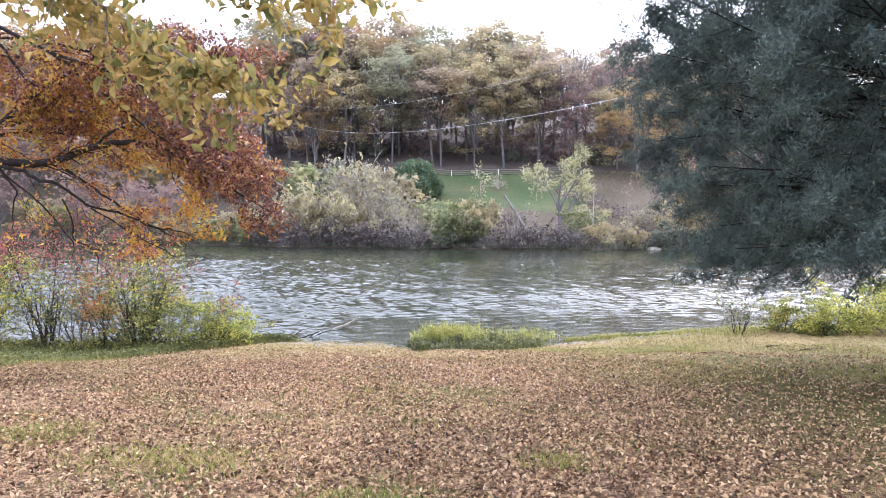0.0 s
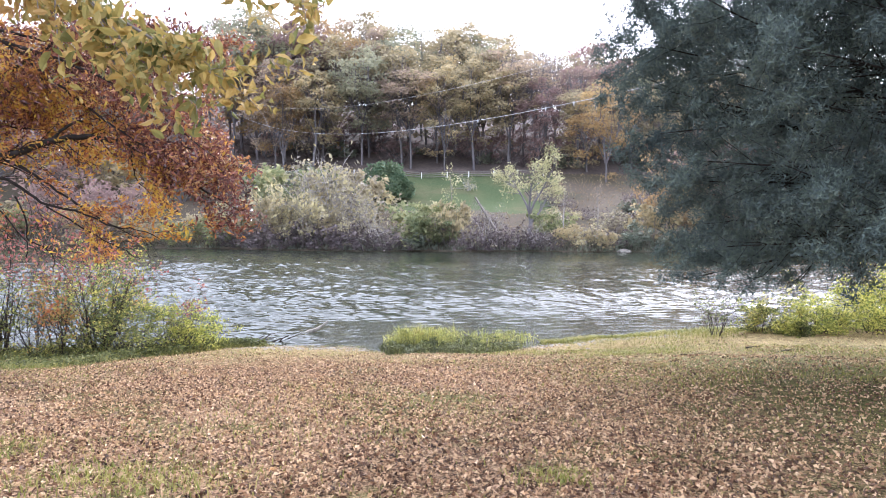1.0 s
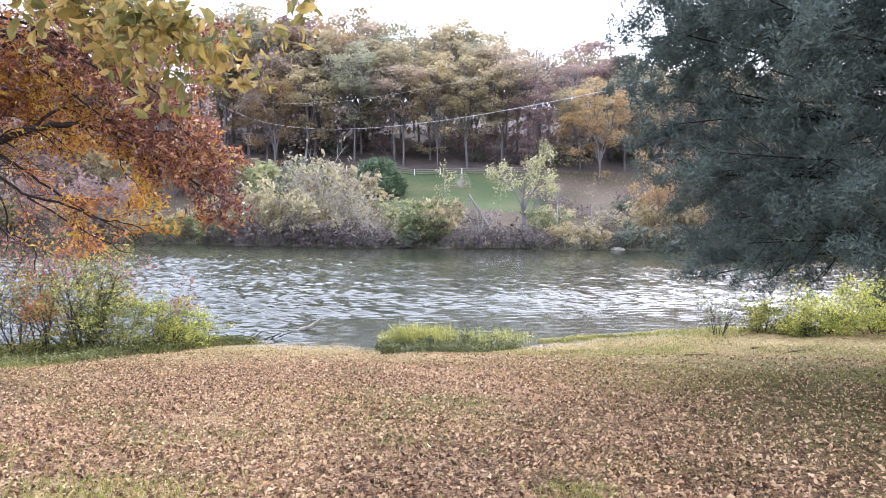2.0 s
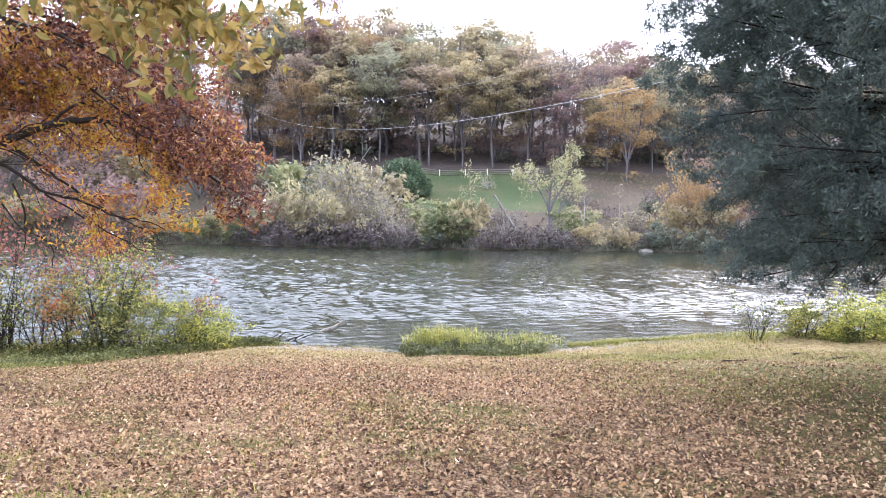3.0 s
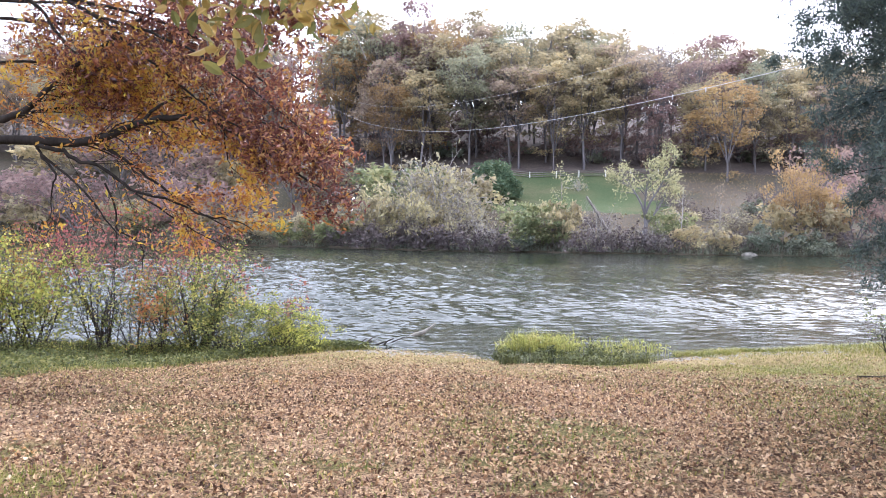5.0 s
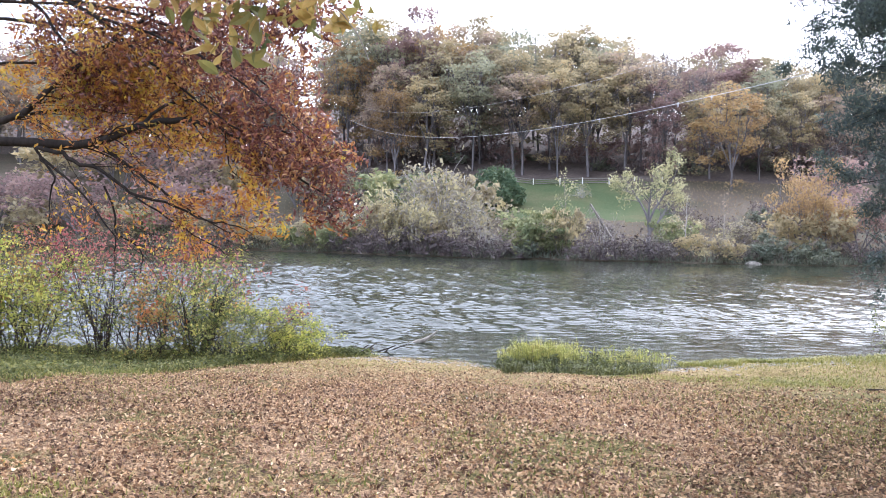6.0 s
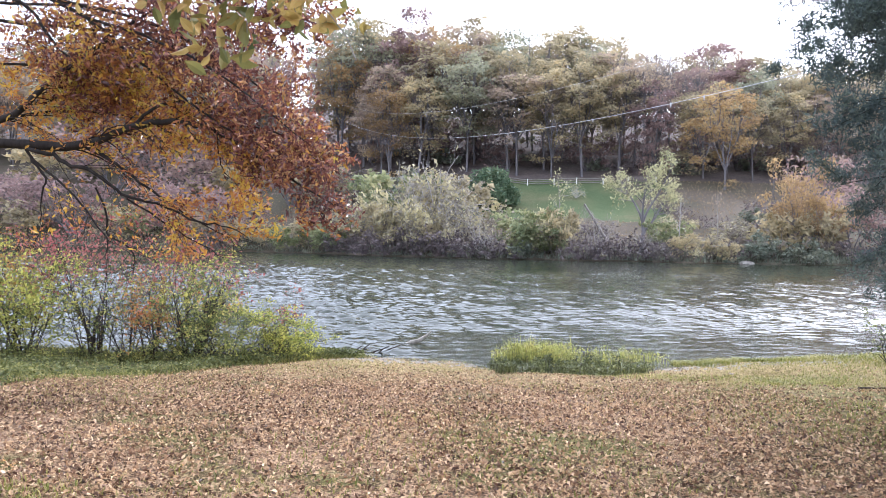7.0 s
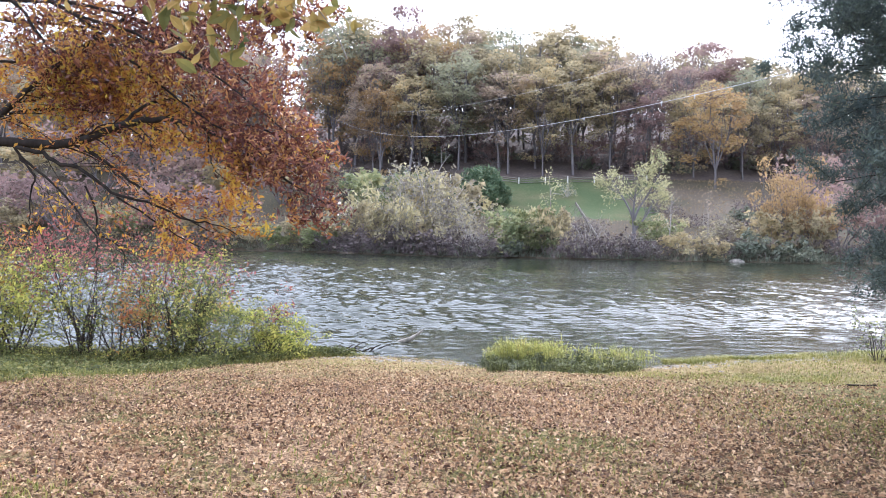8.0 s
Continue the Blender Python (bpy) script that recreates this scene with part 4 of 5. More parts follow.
# ---- oak ----
def oak_tree():
    """Oak whose trunk stands left of the walk; long limbs reach over the lawn towards the lake."""
    rng = np.random.default_rng(5)
    bx, by = -13.2, 14.2
    root = thing("oak_tree", Matrix(), "spreading oak with dark limbs and rust, orange and maroon leaves", "tree")
    bz = float(land(bx, by))
    trunk = np.array([(bx, by, bz - 0.3), (bx + 0.1, by, bz + 1.0), (bx + 0.3, by - 0.1, bz + 2.6), (bx + 0.2, by, bz + 4.8), (bx + 0.5, by, bz + 8.0)])
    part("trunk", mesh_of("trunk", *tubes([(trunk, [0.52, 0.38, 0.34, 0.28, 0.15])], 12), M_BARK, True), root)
    limbs = [
        # way, thickness at both ends
        ([(-12.9, 14.3, 1.6), (-11.0, 14.5, 2.35), (-9.25, 14.5, 2.55), (-8.04, 14.5, 2.42), (-7.39, 14.5, 2.51), (-6.74, 14.5, 2.81), (-6.25, 14.5, 2.86), (-5.67, 14.5, 2.80), (-5.19, 14.5, 2.62), (-4.24, 14.5, 2.02), (-3.39, 14.5, 1.50)], 0.098, 0.007),
        ([(-12.9, 14.1, 2.2), (-10.6, 14.4, 2.75), (-9.25, 14.5, 2.84), (-8.80, 14.5, 2.98), (-8.48, 14.5, 3.38), (-8.03, 14.5, 3.66), (-7.33, 14.5, 4.15), (-6.3, 14.4, 4.7)], 0.080, 0.018),
        ([(-8.85, 14.5, 2.50), (-8.54, 14.45, 2.36), (-8.19, 14.4, 2.34), (-7.85, 14.4, 2.09), (-7.54, 14.4, 2.09), (-7.14, 14.4, 1.78), (-6.80, 14.4, 1.57), (-6.26, 14.4, 1.50), (-5.63, 14.4, 1.17), (-5.24, 14.4, 1.18), (-4.81, 14.4, 0.97)], 0.042, 0.006),
        ([(-7.64, 14.5, 2.44), (-7.39, 14.6, 2.29), (-7.09, 14.6, 2.15), (-6.75, 14.6, 1.87), (-6.36, 14.6, 1.59), (-5.87, 14.6, 1.27), (-5.2, 14.6, 0.95)], 0.032, 0.006),
        ([(-6.74, 14.5, 2.81), (-6.50, 14.5, 3.04), (-6.21, 14.5, 3.18), (-5.72, 14.5, 3.17), (-5.0, 14.5, 2.95)], 0.032, 0.006),
        ([(-12.8, 14.2, 6.0), (-10.0, 14.2, 5.6), (-7.92, 14.2, 4.80), (-7.43, 14.2, 4.49), (-6.98, 14.2, 4.16), (-6.16, 14.2, 3.46), (-5.19, 14.2, 2.76), (-4.3, 14.2, 2.3)], 0.045, 0.006),
        ([(-8.70, 14.5, 2.42), (-8.55, 14.5, 2.15), (-8.29, 14.5, 1.91), (-8.40, 14.5, 1.63), (-8.45, 14.5, 1.15)], 0.026, 0.006),
        ([(-8.60, 14.5, 2.25), (-8.24, 14.5, 1.96), (-7.84, 14.5, 1.63), (-7.50, 14.5, 1.21), (-7.20, 14.5, 0.83), (-7.28, 14.5, 0.62)], 0.024, 0.006),
        ([(-5.34, 14.5, 2.69), (-5.34, 14.5, 2.34), (-5.24, 14.5, 2.06), (-5.0, 14.5, 1.79)], 0.014, 0.005),
        ([(-7.45, 14.5, 1.75), (-7.20, 14.5, 1.26), (-7.30, 14.5, 1.02), (-7.15, 14.5, 0.88), (-6.85, 14.5, 0.79), (-6.75, 14.5, 0.55), (-6.80, 14.5, 0.30)], 0.018, 0.008),
        ([(-12.8, 14.2, 5.2), (-10.0, 14.4, 5.3), (-8.72, 14.5, 4.89), (-8.37, 14.5, 4.46), (-8.08, 14.5, 3.99), (-7.63, 14.5, 3.75), (-7.14, 14.5, 3.37)], 0.040, 0.008),
        ([(-6.85, 14.4, 1.57), (-6.16, 14.5, 1.13), (-5.67, 14.5, 0.85), (-5.19, 14.5, 0.60)], 0.016, 0.005),
        ([(-12.8, 14.2, 6.4), (-9.8, 13.8, 6.2), (-7.6, 13.7, 5.6), (-5.8, 13.7, 4.9), (-4.6, 13.7, 4.35), (-3.9, 13.7, 4.2)], 0.05, 0.006),
        ([(-7.9, 14.2, 4.78), (-6.6, 14.6, 4.55), (-5.6, 14.8, 4.05), (-4.7, 14.9, 3.45), (-3.9, 14.9, 2.75)], 0.03, 0.006),
        ([(-7.43, 14.2, 4.49), (-6.2, 14.0, 4.1), (-5.3, 14.0, 3.65), (-4.5, 14.0, 3.1), (-3.7, 14.0, 2.45)], 0.026, 0.006),
        ([(-12.8, 14.2, 4.4), (-10.5, 14.6, 4.6), (-9.0, 14.9, 4.65), (-7.8, 15.0, 4.5), (-6.4, 15.0, 4.4), (-5.4, 15.0, 4.2)], 0.04, 0.006),
        ([(-12.8, 14.2, 5.0), (-10.5, 14.8, 5.0), (-9.2, 15.1, 5.0), (-7.9, 15.2, 4.95), (-6.6, 15.2, 4.85), (-5.6, 15.2, 4.6)], 0.04, 0.006),
        ([(-12.8, 14.2, 3.4), (-10.4, 14.8, 3.8), (-9.2, 15.0, 3.95), (-8.0, 15.1, 3.85), (-7.0, 15.1, 3.65)], 0.035, 0.006),
        ([(-9.25, 14.5, 2.84), (-8.6, 14.9, 3.1), (-7.9, 15.1, 3.1), (-7.0, 15.2, 3.0)], 0.03, 0.006),
        ([(-5.67, 14.5, 2.80), (-4.9, 14.9, 2.85), (-4.2, 15.0, 2.6), (-3.5, 15.0, 2.15)], 0.018, 0.005),
    ]
    leaf_at, twigs = [], []
    for pts, r0, r1 in limbs:
        pts = np.array(pts)
        # round the bends
        f = np.linspace(0, len(pts) - 1, len(pts) * 3)
        smooth = np.stack([np.interp(f, np.arange(len(pts)), pts[:, c]) for c in range(3)], 1)
        for _ in range(2):
            smooth[1:-1] = (smooth[:-2] + 2 * smooth[1:-1] + smooth[2:]) / 4
        smooth[2:-1] += rng.normal(0, 0.012, (len(smooth) - 3, 3))
        rad = r1 + (r0 - r1) * np.linspace(1, 0, len(smooth)) ** 0.8
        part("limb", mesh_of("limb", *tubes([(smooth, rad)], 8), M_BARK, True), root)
        length = np.linalg.norm(np.diff(smooth, axis=0), axis=1).sum()
        near_end = 0.30 if pts[0][0] < -9 else 0.15
        shoots = side_shoots(rng, smooth, np.maximum(rad * 0.5, 0.009), int(length * 3.4), near_end, 1.0, 1.15, 0.80, 0.22, -0.40, 6, 0.5, (0.28, 0.24, -0.06))
        for q, r in shoots:
            twigs.append((q, r))
            sub = side_shoots(rng, q, r, 5, 0.2, 1.0, 0.55, 0.8, 0.25, -0.30, 4, 0.6, (0.15, 0, -0.03))
            twigs += sub
            for b, _ in sub + [(q, r)]:
                for g in np.linspace(0.25, 1, 5):
                    leaf_at.append(along(b, g)[0])
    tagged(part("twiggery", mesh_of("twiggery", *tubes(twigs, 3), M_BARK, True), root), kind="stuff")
    la = np.array(leaf_at)
    # leaves sit in rosettes round the twig ends
    n = 17500
    knots = la[rng.integers(0, len(la), n)]
    c = np.repeat(knots, 4, axis=0) + rng.normal(0, 0.062, (n * 4, 3))
    # thin below the long limb, where the lake shows through
    bare = (c[:, 2] < 2.3) & (c[:, 0] < -6.2)
    kept = (c[:, 2] > 0.72 + 0.25 * np.sin(c[:, 0] * 2.3)) & (c[:, 2] > (c[:, 0] + 4.6) * 0.95 + 0.2 * rng.normal(0, 1, len(c))) & (~bare | (rng.random(len(c)) < 0.22)) & ((c[:, 2] < 4.0) | (c[:, 0] > -6.6) | (rng.random(len(c)) < 0.5)) & ((c[:, 1] > 14.35) | (c[:, 0] > -4.9) | (c[:, 2] > 3.3) | (rng.random(len(c)) < 0.28))
    c = c[kept]
    # the sunny ends of the boughs have turned maroon, the inner leaves are still gold
    turned = (c[:, 0] + 5.6) * 0.46 + (c[:, 2] - 2.5) * 0.66 + 0.5 * np.sin(c[:, 0] * 2.1 + c[:, 2] * 1.7) + np.repeat(rng.normal(0, 0.75, len(knots)), 4)[kept] > 0.05
    part("foliage", mesh_of("foliage", *cards(rng, c[turned], 0.086, 0.033, 0.1, 0.45), M_OAK), root, "dark maroon and russet oak leaves")
    inner = c[~turned]
    inner = inner[rng.random(len(inner)) < np.interp(inner[:, 2], [0.8, 1.6, 2.4, 3.2], [0.55, 0.65, 0.8, 0.85])]
    part("foliage", mesh_of("foliage", *cards(rng, inner, 0.086, 0.033, 0.1, 0.45), M_OAK_GOLD), root, "golden and orange oak leaves")


oak_tree()


def hickory():
    """Tree beside the start of the walk: only a hanging yellow bough reaches into view."""
    rng = np.random.default_rng(8)
    bx, by = -6.4, 4.2
    bz = float(land(bx, by))
    root = thing("hickory_tree", Matrix(), "tree with a hanging bough of long yellow-green leaflets", "tree")
    trunk = np.array([(bx, by, bz - 0.3), (bx + 0.05, by, bz + 1.5), (bx, by + 0.1, bz + 4.0), (bx + 0.2, by + 0.1, bz + 8.0)])
    part("trunk", mesh_of("trunk", *tubes([(trunk, [0.30, 0.24, 0.20, 0.12])], 12), M_BARK_GREY, True), root)
    bough = np.array([(-6.3, 4.25, 3.9), (-5.3, 5.2, 4.2), (-4.5, 6.0, 4.05), (-3.7, 6.3, 3.7), (-2.95, 6.4, 3.25), (-2.3, 6.45, 2.85), (-1.7, 6.5, 2.5)])
    rad = np.array([0.08, 0.06, 0.045, 0.03, 0.02, 0.012, 0.006])
    part("limb", mesh_of("limb", *tubes([(bough, rad)], 8), M_BARK_GREY, True), root)
    upper = np.array([(-6.3, 4.25, 4.6), (-5.0, 5.4, 4.9), (-3.9, 6.0, 4.6), (-2.8, 6.35, 4.15), (-1.8, 6.5, 3.75), (-0.9, 6.6, 3.3)])
    urad = np.array([0.07, 0.05, 0.038, 0.025, 0.015, 0.006])
    part("limb", mesh_of("limb", *tubes([(upper, urad)], 8), M_BARK_GREY, True), root)
    twigs = side_shoots(rng, bough, rad, 40, 0.36, 1.0, 1.0, 0.9, 0.2, -0.8, 6, 0.5, (0.0, 0.0, -0.3))
    twigs += side_shoots(rng, upper, urad, 30, 0.35, 1.0, 0.9, 0.9, 0.2, -0.6, 6, 0.5, (0.0, 0.0, -0.25))
    for t in twigs:
        part("twig", mesh_of("twig", *tubes([t], 4), M_BARK_GREY, True), root)
    at = []
    for q, _ in twigs:
        for g in np.linspace(0.2, 1.0, 9):
            p = along(q, g)[0]
            at += [p + rng.normal(0, 0.075, 3) for _ in range(5)]
    c = np.array(at)
    c = c[c[:, 2] > np.interp(c[:, 0], [-1.9, -1.5], [2.0, 2.2]) + 0.06 * rng.normal(0, 1, len(c))]
    part("foliage", mesh_of("foliage", *ovate(rng, c, 0.112, 0.050), M_YELLOW), root)


hickory()


# ---- juniper ----
def juniper(seed, bx, by, floor, height, boughs, profile, tufts, label):
    """A broad juniper: boughs all round the trunk, the lowest drooping towards the ground."""
    rng = np.random.default_rng(seed)
    bz = float(land(bx, by))
    root = thing("juniper_tree", Matrix(), label, "tree")
    f = height / 9.5
    trunk = np.array([(bx, by, bz - 0.2), (bx + 0.05, by, bz + 1.2 * f), (bx - 0.05, by, bz + 3.5 * f), (bx, by, bz + 6.5 * f), (bx, by, bz + height)])
    part("trunk", mesh_of("trunk", *tubes([(trunk, [0.28, 0.22, 0.17, 0.10, 0.03])], 10), M_BARK, True), root)
    centres = []
    for k in range(boughs):
        z = bz + floor + 0.22 + (height - floor - 0.35) * (k / boughs) ** 1.15
        hgt = (z - bz) / height
        reach = np.interp(hgt, *profile) * (0.80 + 0.24 * rng.random())
        a = k * 2.39996 + rng.normal(0, 0.25)
        d = (math.cos(a), math.sin(a), 0.04 + 0.22 * hgt)
        q = wander(rng, (bx, by, z), d, reach, 7, 0.10, -0.16 if hgt < 0.24 else 0.10)
        q[:, 2] = np.maximum(q[:, 2], bz + floor - 0.05 + 0.22 * rng.random(7))
        r = taper(0.030 + 0.02 * (1 - hgt), 0.005, 7)
        tw = [(q, r)]
        for b, br in side_shoots(rng, q, r, 18, 0.20, 1.0, 1.15, 0.75, 0.2, 0.12, 4, 0.5):
            b[:, 2] = np.maximum(b[:, 2], bz + floor - 0.22 + 0.25 * rng.random(4))
            tw.append((b, br))
            centres += [along(b, g)[0] for g in np.linspace(0.15, 1, 6)]
            for e, _ in side_shoots(rng, b, br, 4, 0.15, 0.95, 0.42, 0.6, 0.2, 0.25, 3, 0.5):
                centres += [along(e, g)[0] for g in np.linspace(0.2, 1, 4)]
        centres += [along(q, g)[0] for g in np.linspace(0.3, 1, 10)]
        part("bough", mesh_of("bough", *tubes(tw, 3), M_BARK, True), root)
    c = np.array(centres)
    ragged = bz + floor - 0.16 + 0.16 * np.sin(c[:, 0] * 2.3) * np.sin(c[:, 1] * 1.9)
    c = c[(c[:, 2] > ragged) & ((c[:, 0] < bx - 0.8) | (rng.random(len(c)) < 0.30)) & ((c[:, 2] < bz + 6.6) | (rng.random(len(c)) < 0.55))]
    # the scale leaves stand in tufts
    weight = np.hypot(c[:, 0] - bx, c[:, 1] - by) ** 1.6
    tuft = np.repeat(c[rng.choice(len(c), tufts, p=weight / weight.sum())], 32, axis=0)
    pts = tuft + rng.normal(0, 0.055, (len(tuft), 3))
    part("foliage", mesh_of("foliage", *needles(rng, pts, 0.064, 0.0185), M_JUNIPER), root)


juniper(13, 8.2, 10.5, 1.50, 11.5, 430, ([0.12, 0.15, 0.20, 0.25, 0.30, 0.36, 0.42, 0.48, 0.60, 0.78, 1.0], [4.0, 4.35, 4.9, 5.35, 5.65, 5.75, 5.6, 5.3, 4.5, 3.0, 1.0]), 24500,
        "broad dense dark green juniper with low drooping boughs")


# ---- thicket on the near bank ----
def near_bush(seed, x, y, stems, height, width, leaves, leaf_len, mat, label, stem_r=0.02, droop=0.1, top_heavy=0.5):
    st, lv = bush_mesh(seed, stems, height, width, leaves, leaf_len, 3, droop, top_heavy, 5, stem_r, True)
    root = thing("shrub", placed(x, y, 0.0, 1.0, 1.0, 0.03), label, "shrub", "thicket on the near bank")
    for one in st:
        part("stem", mesh_of("stem", *one, M_STEM, True), root)
    part("foliage", mesh_of("foliage", *lv, mat), root)


near_bush(501, -8.5, 20.2, 17, 2.85, 2.0, 4300, 0.072, M_BUSH, "upright shrub with dark stems and olive leaves turning rust", 0.026, 0.0, 0.35)
near_bush(502, -9.3, 20.0, 8, 2.35, 1.4, 1300, 0.072, M_BUSH_RUST, "shrub with dark stems and rust-tinged leaves", 0.020, 0.0, 0.5)
near_bush(503, -7.4, 19.9, 19, 1.75, 2.0, 4400, 0.056, M_BUSH, "low rounded shrub with small green leaves", 0.012, 0.2, 0.1)
near_bush(504, -6.5, 20.4, 19, 1.55, 2.0, 4400, 0.058, M_BUSH_LIME, "low sunlit yellow-green shrub", 0.012, 0.3, 0.1)
near_bush(505, -5.8, 20.9, 14, 1.20, 1.4, 2000, 0.058, M_BUSH_LIME, "low arching yellow-green shrub at the water's edge", 0.010, 0.4, 0.1)
near_bush(506, -11.0, 20.2, 12, 2.7, 1.7, 900, 0.070, M_BUSH, "thin open shrub with yellowing leaves", 0.020, 0.0, 0.3)
near_bush(507, -12.5, 19.8, 13, 2.75, 1.9, 3600, 0.080, M_BUSH_LIME, "leafy yellow-green shrub on the bank", 0.018, 0.1, 0.15)
near_bush(508, -13.7, 19.2, 14, 3.0, 2.2, 4800, 0.082, M_BUSH_LIME, "leafy yellow-green shrub on the bank", 0.018, 0.1, 0.15)
near_bush(509, -10.1, 20.4, 9, 2.2, 1.4, 560, 0.066, M_BUSH, "thin open shrub with few leaves", 0.017, 0.0, 0.3)
near_bush(510, -11.6, 21.6, 9, 4.0, 2.3, 1900, 0.080, M_SUMAC, "sumac with pinkish red leaves", 0.022, 0.0, 0.7)
near_bush(511, -9.3, 21.7, 10, 3.7, 2.3, 1900, 0.080, M_SUMAC, "sumac with pinkish red leaves", 0.020, 0.0, 0.7)
near_bush(512, -15.2, 20.2, 15, 3.89, 2.8, 4800, 0.085, M_BUSH_RUST, "shrub with orange and yellow leaves", 0.022, 0.0, 0.3)
near_bush(513, -6.6, 21.4, 5, 1.95, 1.0, 260, 0.070, M_SUMAC, "thin sumac with pinkish leaves", 0.012, 0.0, 0.7)
near_bush(514, -13.6, 20.7, 9, 3.3, 1.8, 1800, 0.080, M_BUSH_RUST, "shrub with orange and yellow leaves", 0.020, 0.0, 0.5)
near_bush(515, -9.7, 19.7, 18, 0.85, 1.5, 1500, 0.048, M_BUSH, "low weedy shrub at the edge of the lawn", 0.008, 0.2, 0.1)
near_bush(516, -12.8, 18.8, 18, 0.95, 1.8, 1900, 0.050, M_BUSH, "low weedy shrub at the edge of the lawn", 0.008, 0.2, 0.1)
near_bush(517, -8.2, 19.8, 16, 0.85, 1.6, 1700, 0.048, M_BUSH, "dark weedy undergrowth below the shrubs", 0.010, 0.3, 0.1)
near_bush(518, -11.3, 19.5, 16, 0.9, 1.6, 1500, 0.048, M_BUSH, "dark weedy undergrowth below the shrubs", 0.010, 0.3, 0.1)
near_bush(520, 8.2, 20.6, 7, 1.6, 0.9, 520, 0.052, M_BUSH, "thin young shrub with sparse leaves", 0.012, 0.0, 0.3)
near_bush(521, 9.6, 20.8, 15, 1.35, 1.5, 3000, 0.060, M_BUSH, "leafy green shrub by the water", 0.010, 0.1, 0.1)
near_bush(522, 10.9, 20.4, 17, 1.6, 2.0, 6000, 0.062, M_BUSH_LIME, "sunlit yellow-green shrub by the water", 0.011, 0.1, 0.1)
near_bush(523, 12.4, 20.1, 18, 1.9, 2.3, 7500, 0.062, M_BUSH_LIME, "sunlit yellow-green shrub by the water", 0.012, 0.1, 0.1)
near_bush(524, 14.4, 19.8, 17, 2.2, 2.5, 6500, 0.062, M_BUSH_LIME, "sunlit yellow-green shrub by the water", 0.014, 0.1, 0.1)
near_bush(525, 10.2, 20.1, 14, 0.8, 1.6, 2000, 0.050, M_BUSH, "low weedy growth at the foot of the shrubs", 0.008, 0.2, 0.1)


# ---- fallen branch in the shallows ----
def driftwood():
    rng = np.random.default_rng(31)
    root = thing("fallen_branch", Matrix(), "bleached fallen branch lying half in the shallow water", "branch")
    q = np.array([(-3.72, 24.3, -2.44), (-3.50, 24.35, -2.33), (-3.28, 24.4, -2.27), (-3.06, 24.45, -2.13), (-2.90, 24.5, -1.99)])
    part("stem", mesh_of("stem", *tubes([(q, [0.07, 0.075, 0.065, 0.045, 0.02])], 8), M_DRIFT, True), root)
    tw = [(wander(rng, (-5.1 + 0.07 * k, 22.6 + 0.12 * (k % 3), -2.40), (0.8, 0.4 * rng.normal(), 0.25 + 0.5 * rng.random()), 0.35 + 0.35 * rng.random(), 5, 0.3, -0.5), taper(0.024, 0.008, 5)) for k in range(15)]
    for t in tw:
        part("twig", mesh_of("twig", *tubes([t], 5), M_STEM, True), root)


driftwood()

# ---- reeds and weeds in the shallows ----
rng = np.random.default_rng(41)


def patch(n, cx, cy, rx, ry, inside=None):
    a, r = rng.random(n) * 6.283, np.sqrt(rng.random(n))
    x, y = cx + np.cos(a) * r * rx, cy + np.sin(a) * r * ry
    return np.stack([x, y, np.maximum(land(x, y), WATER_Z - 0.15)], 1)


rv, rf, base = [], [], 0
for k in range(70):
    cx = -1.0 + 4.5 * (k + rng.random()) / 70
    thick = np.interp(cx, [-1.0, -0.6, 0.6, 1.1, 1.4, 1.6, 2.4, 3.5], [4, 24, 25, 10, 5, 11, 10, 4])
    tall = np.interp(cx, [-1.0, -0.5, 0.6, 1.2, 1.6, 2.4, 3.5], [0.34, 0.62, 0.60, 0.50, 0.48, 0.46, 0.30])
    feet = patch(int(thick), cx, rng.normal(22.3, 0.24), 0.17, 0.16)
    v, f = blades(rng, feet, tall * rng.uniform(0.75, 1.1), 0.016, 0.35)
    rv.append(v), rf.append(f + base)
    base += len(v)
    # small leaves up the stalks
    top = feet[rng.integers(0, len(feet), int(thick * 1.6))] + rng.normal(0, 0.045, (int(thick * 1.6), 3))
    top[:, 2] += tall * rng.uniform(0.35, 0.95, len(top))
    v, f = cards(rng, top, 0.085, 0.028, 0.1, -0.5)
    rv.append(v), rf.append(f + base)
    base += len(v)
tagged(new("reeds", mesh_of("reeds", np.concatenate(rv), np.concatenate(rf), M_REED)), "sunlit yellow-green reeds standing in the shallows", "reeds", kind="stuff")
feet = np.concatenate([patch(16, rng.uniform(-0.9, 2.7), rng.uniform(18.9, 22.0), 0.13, 0.11) for _ in range(105)])
feet[:, 2] = np.maximum(feet[:, 2], WATER_Z - 0.03)
wv1, wf1 = blades(rng, feet, 0.22, 0.014, 0.45)
lc = feet[rng.integers(0, len(feet), 3400)] + np.stack([rng.normal(0, 0.05, 3400), rng.normal(0, 0.05, 3400), 0.04 + 0.22 * rng.random(3400)], 1)
wv2, wf2 = cards(rng, lc, 0.085, 0.03, 0.4, 0.0)
tagged(new("waterside_weeds", mesh_of("waterside_weeds", np.concatenate([wv1, wv2]), np.concatenate([wf1, wf2 + len(wv1)]), M_SHOREWEED)),
       "low leafy green weeds on the muddy shore", "weeds", kind="stuff")


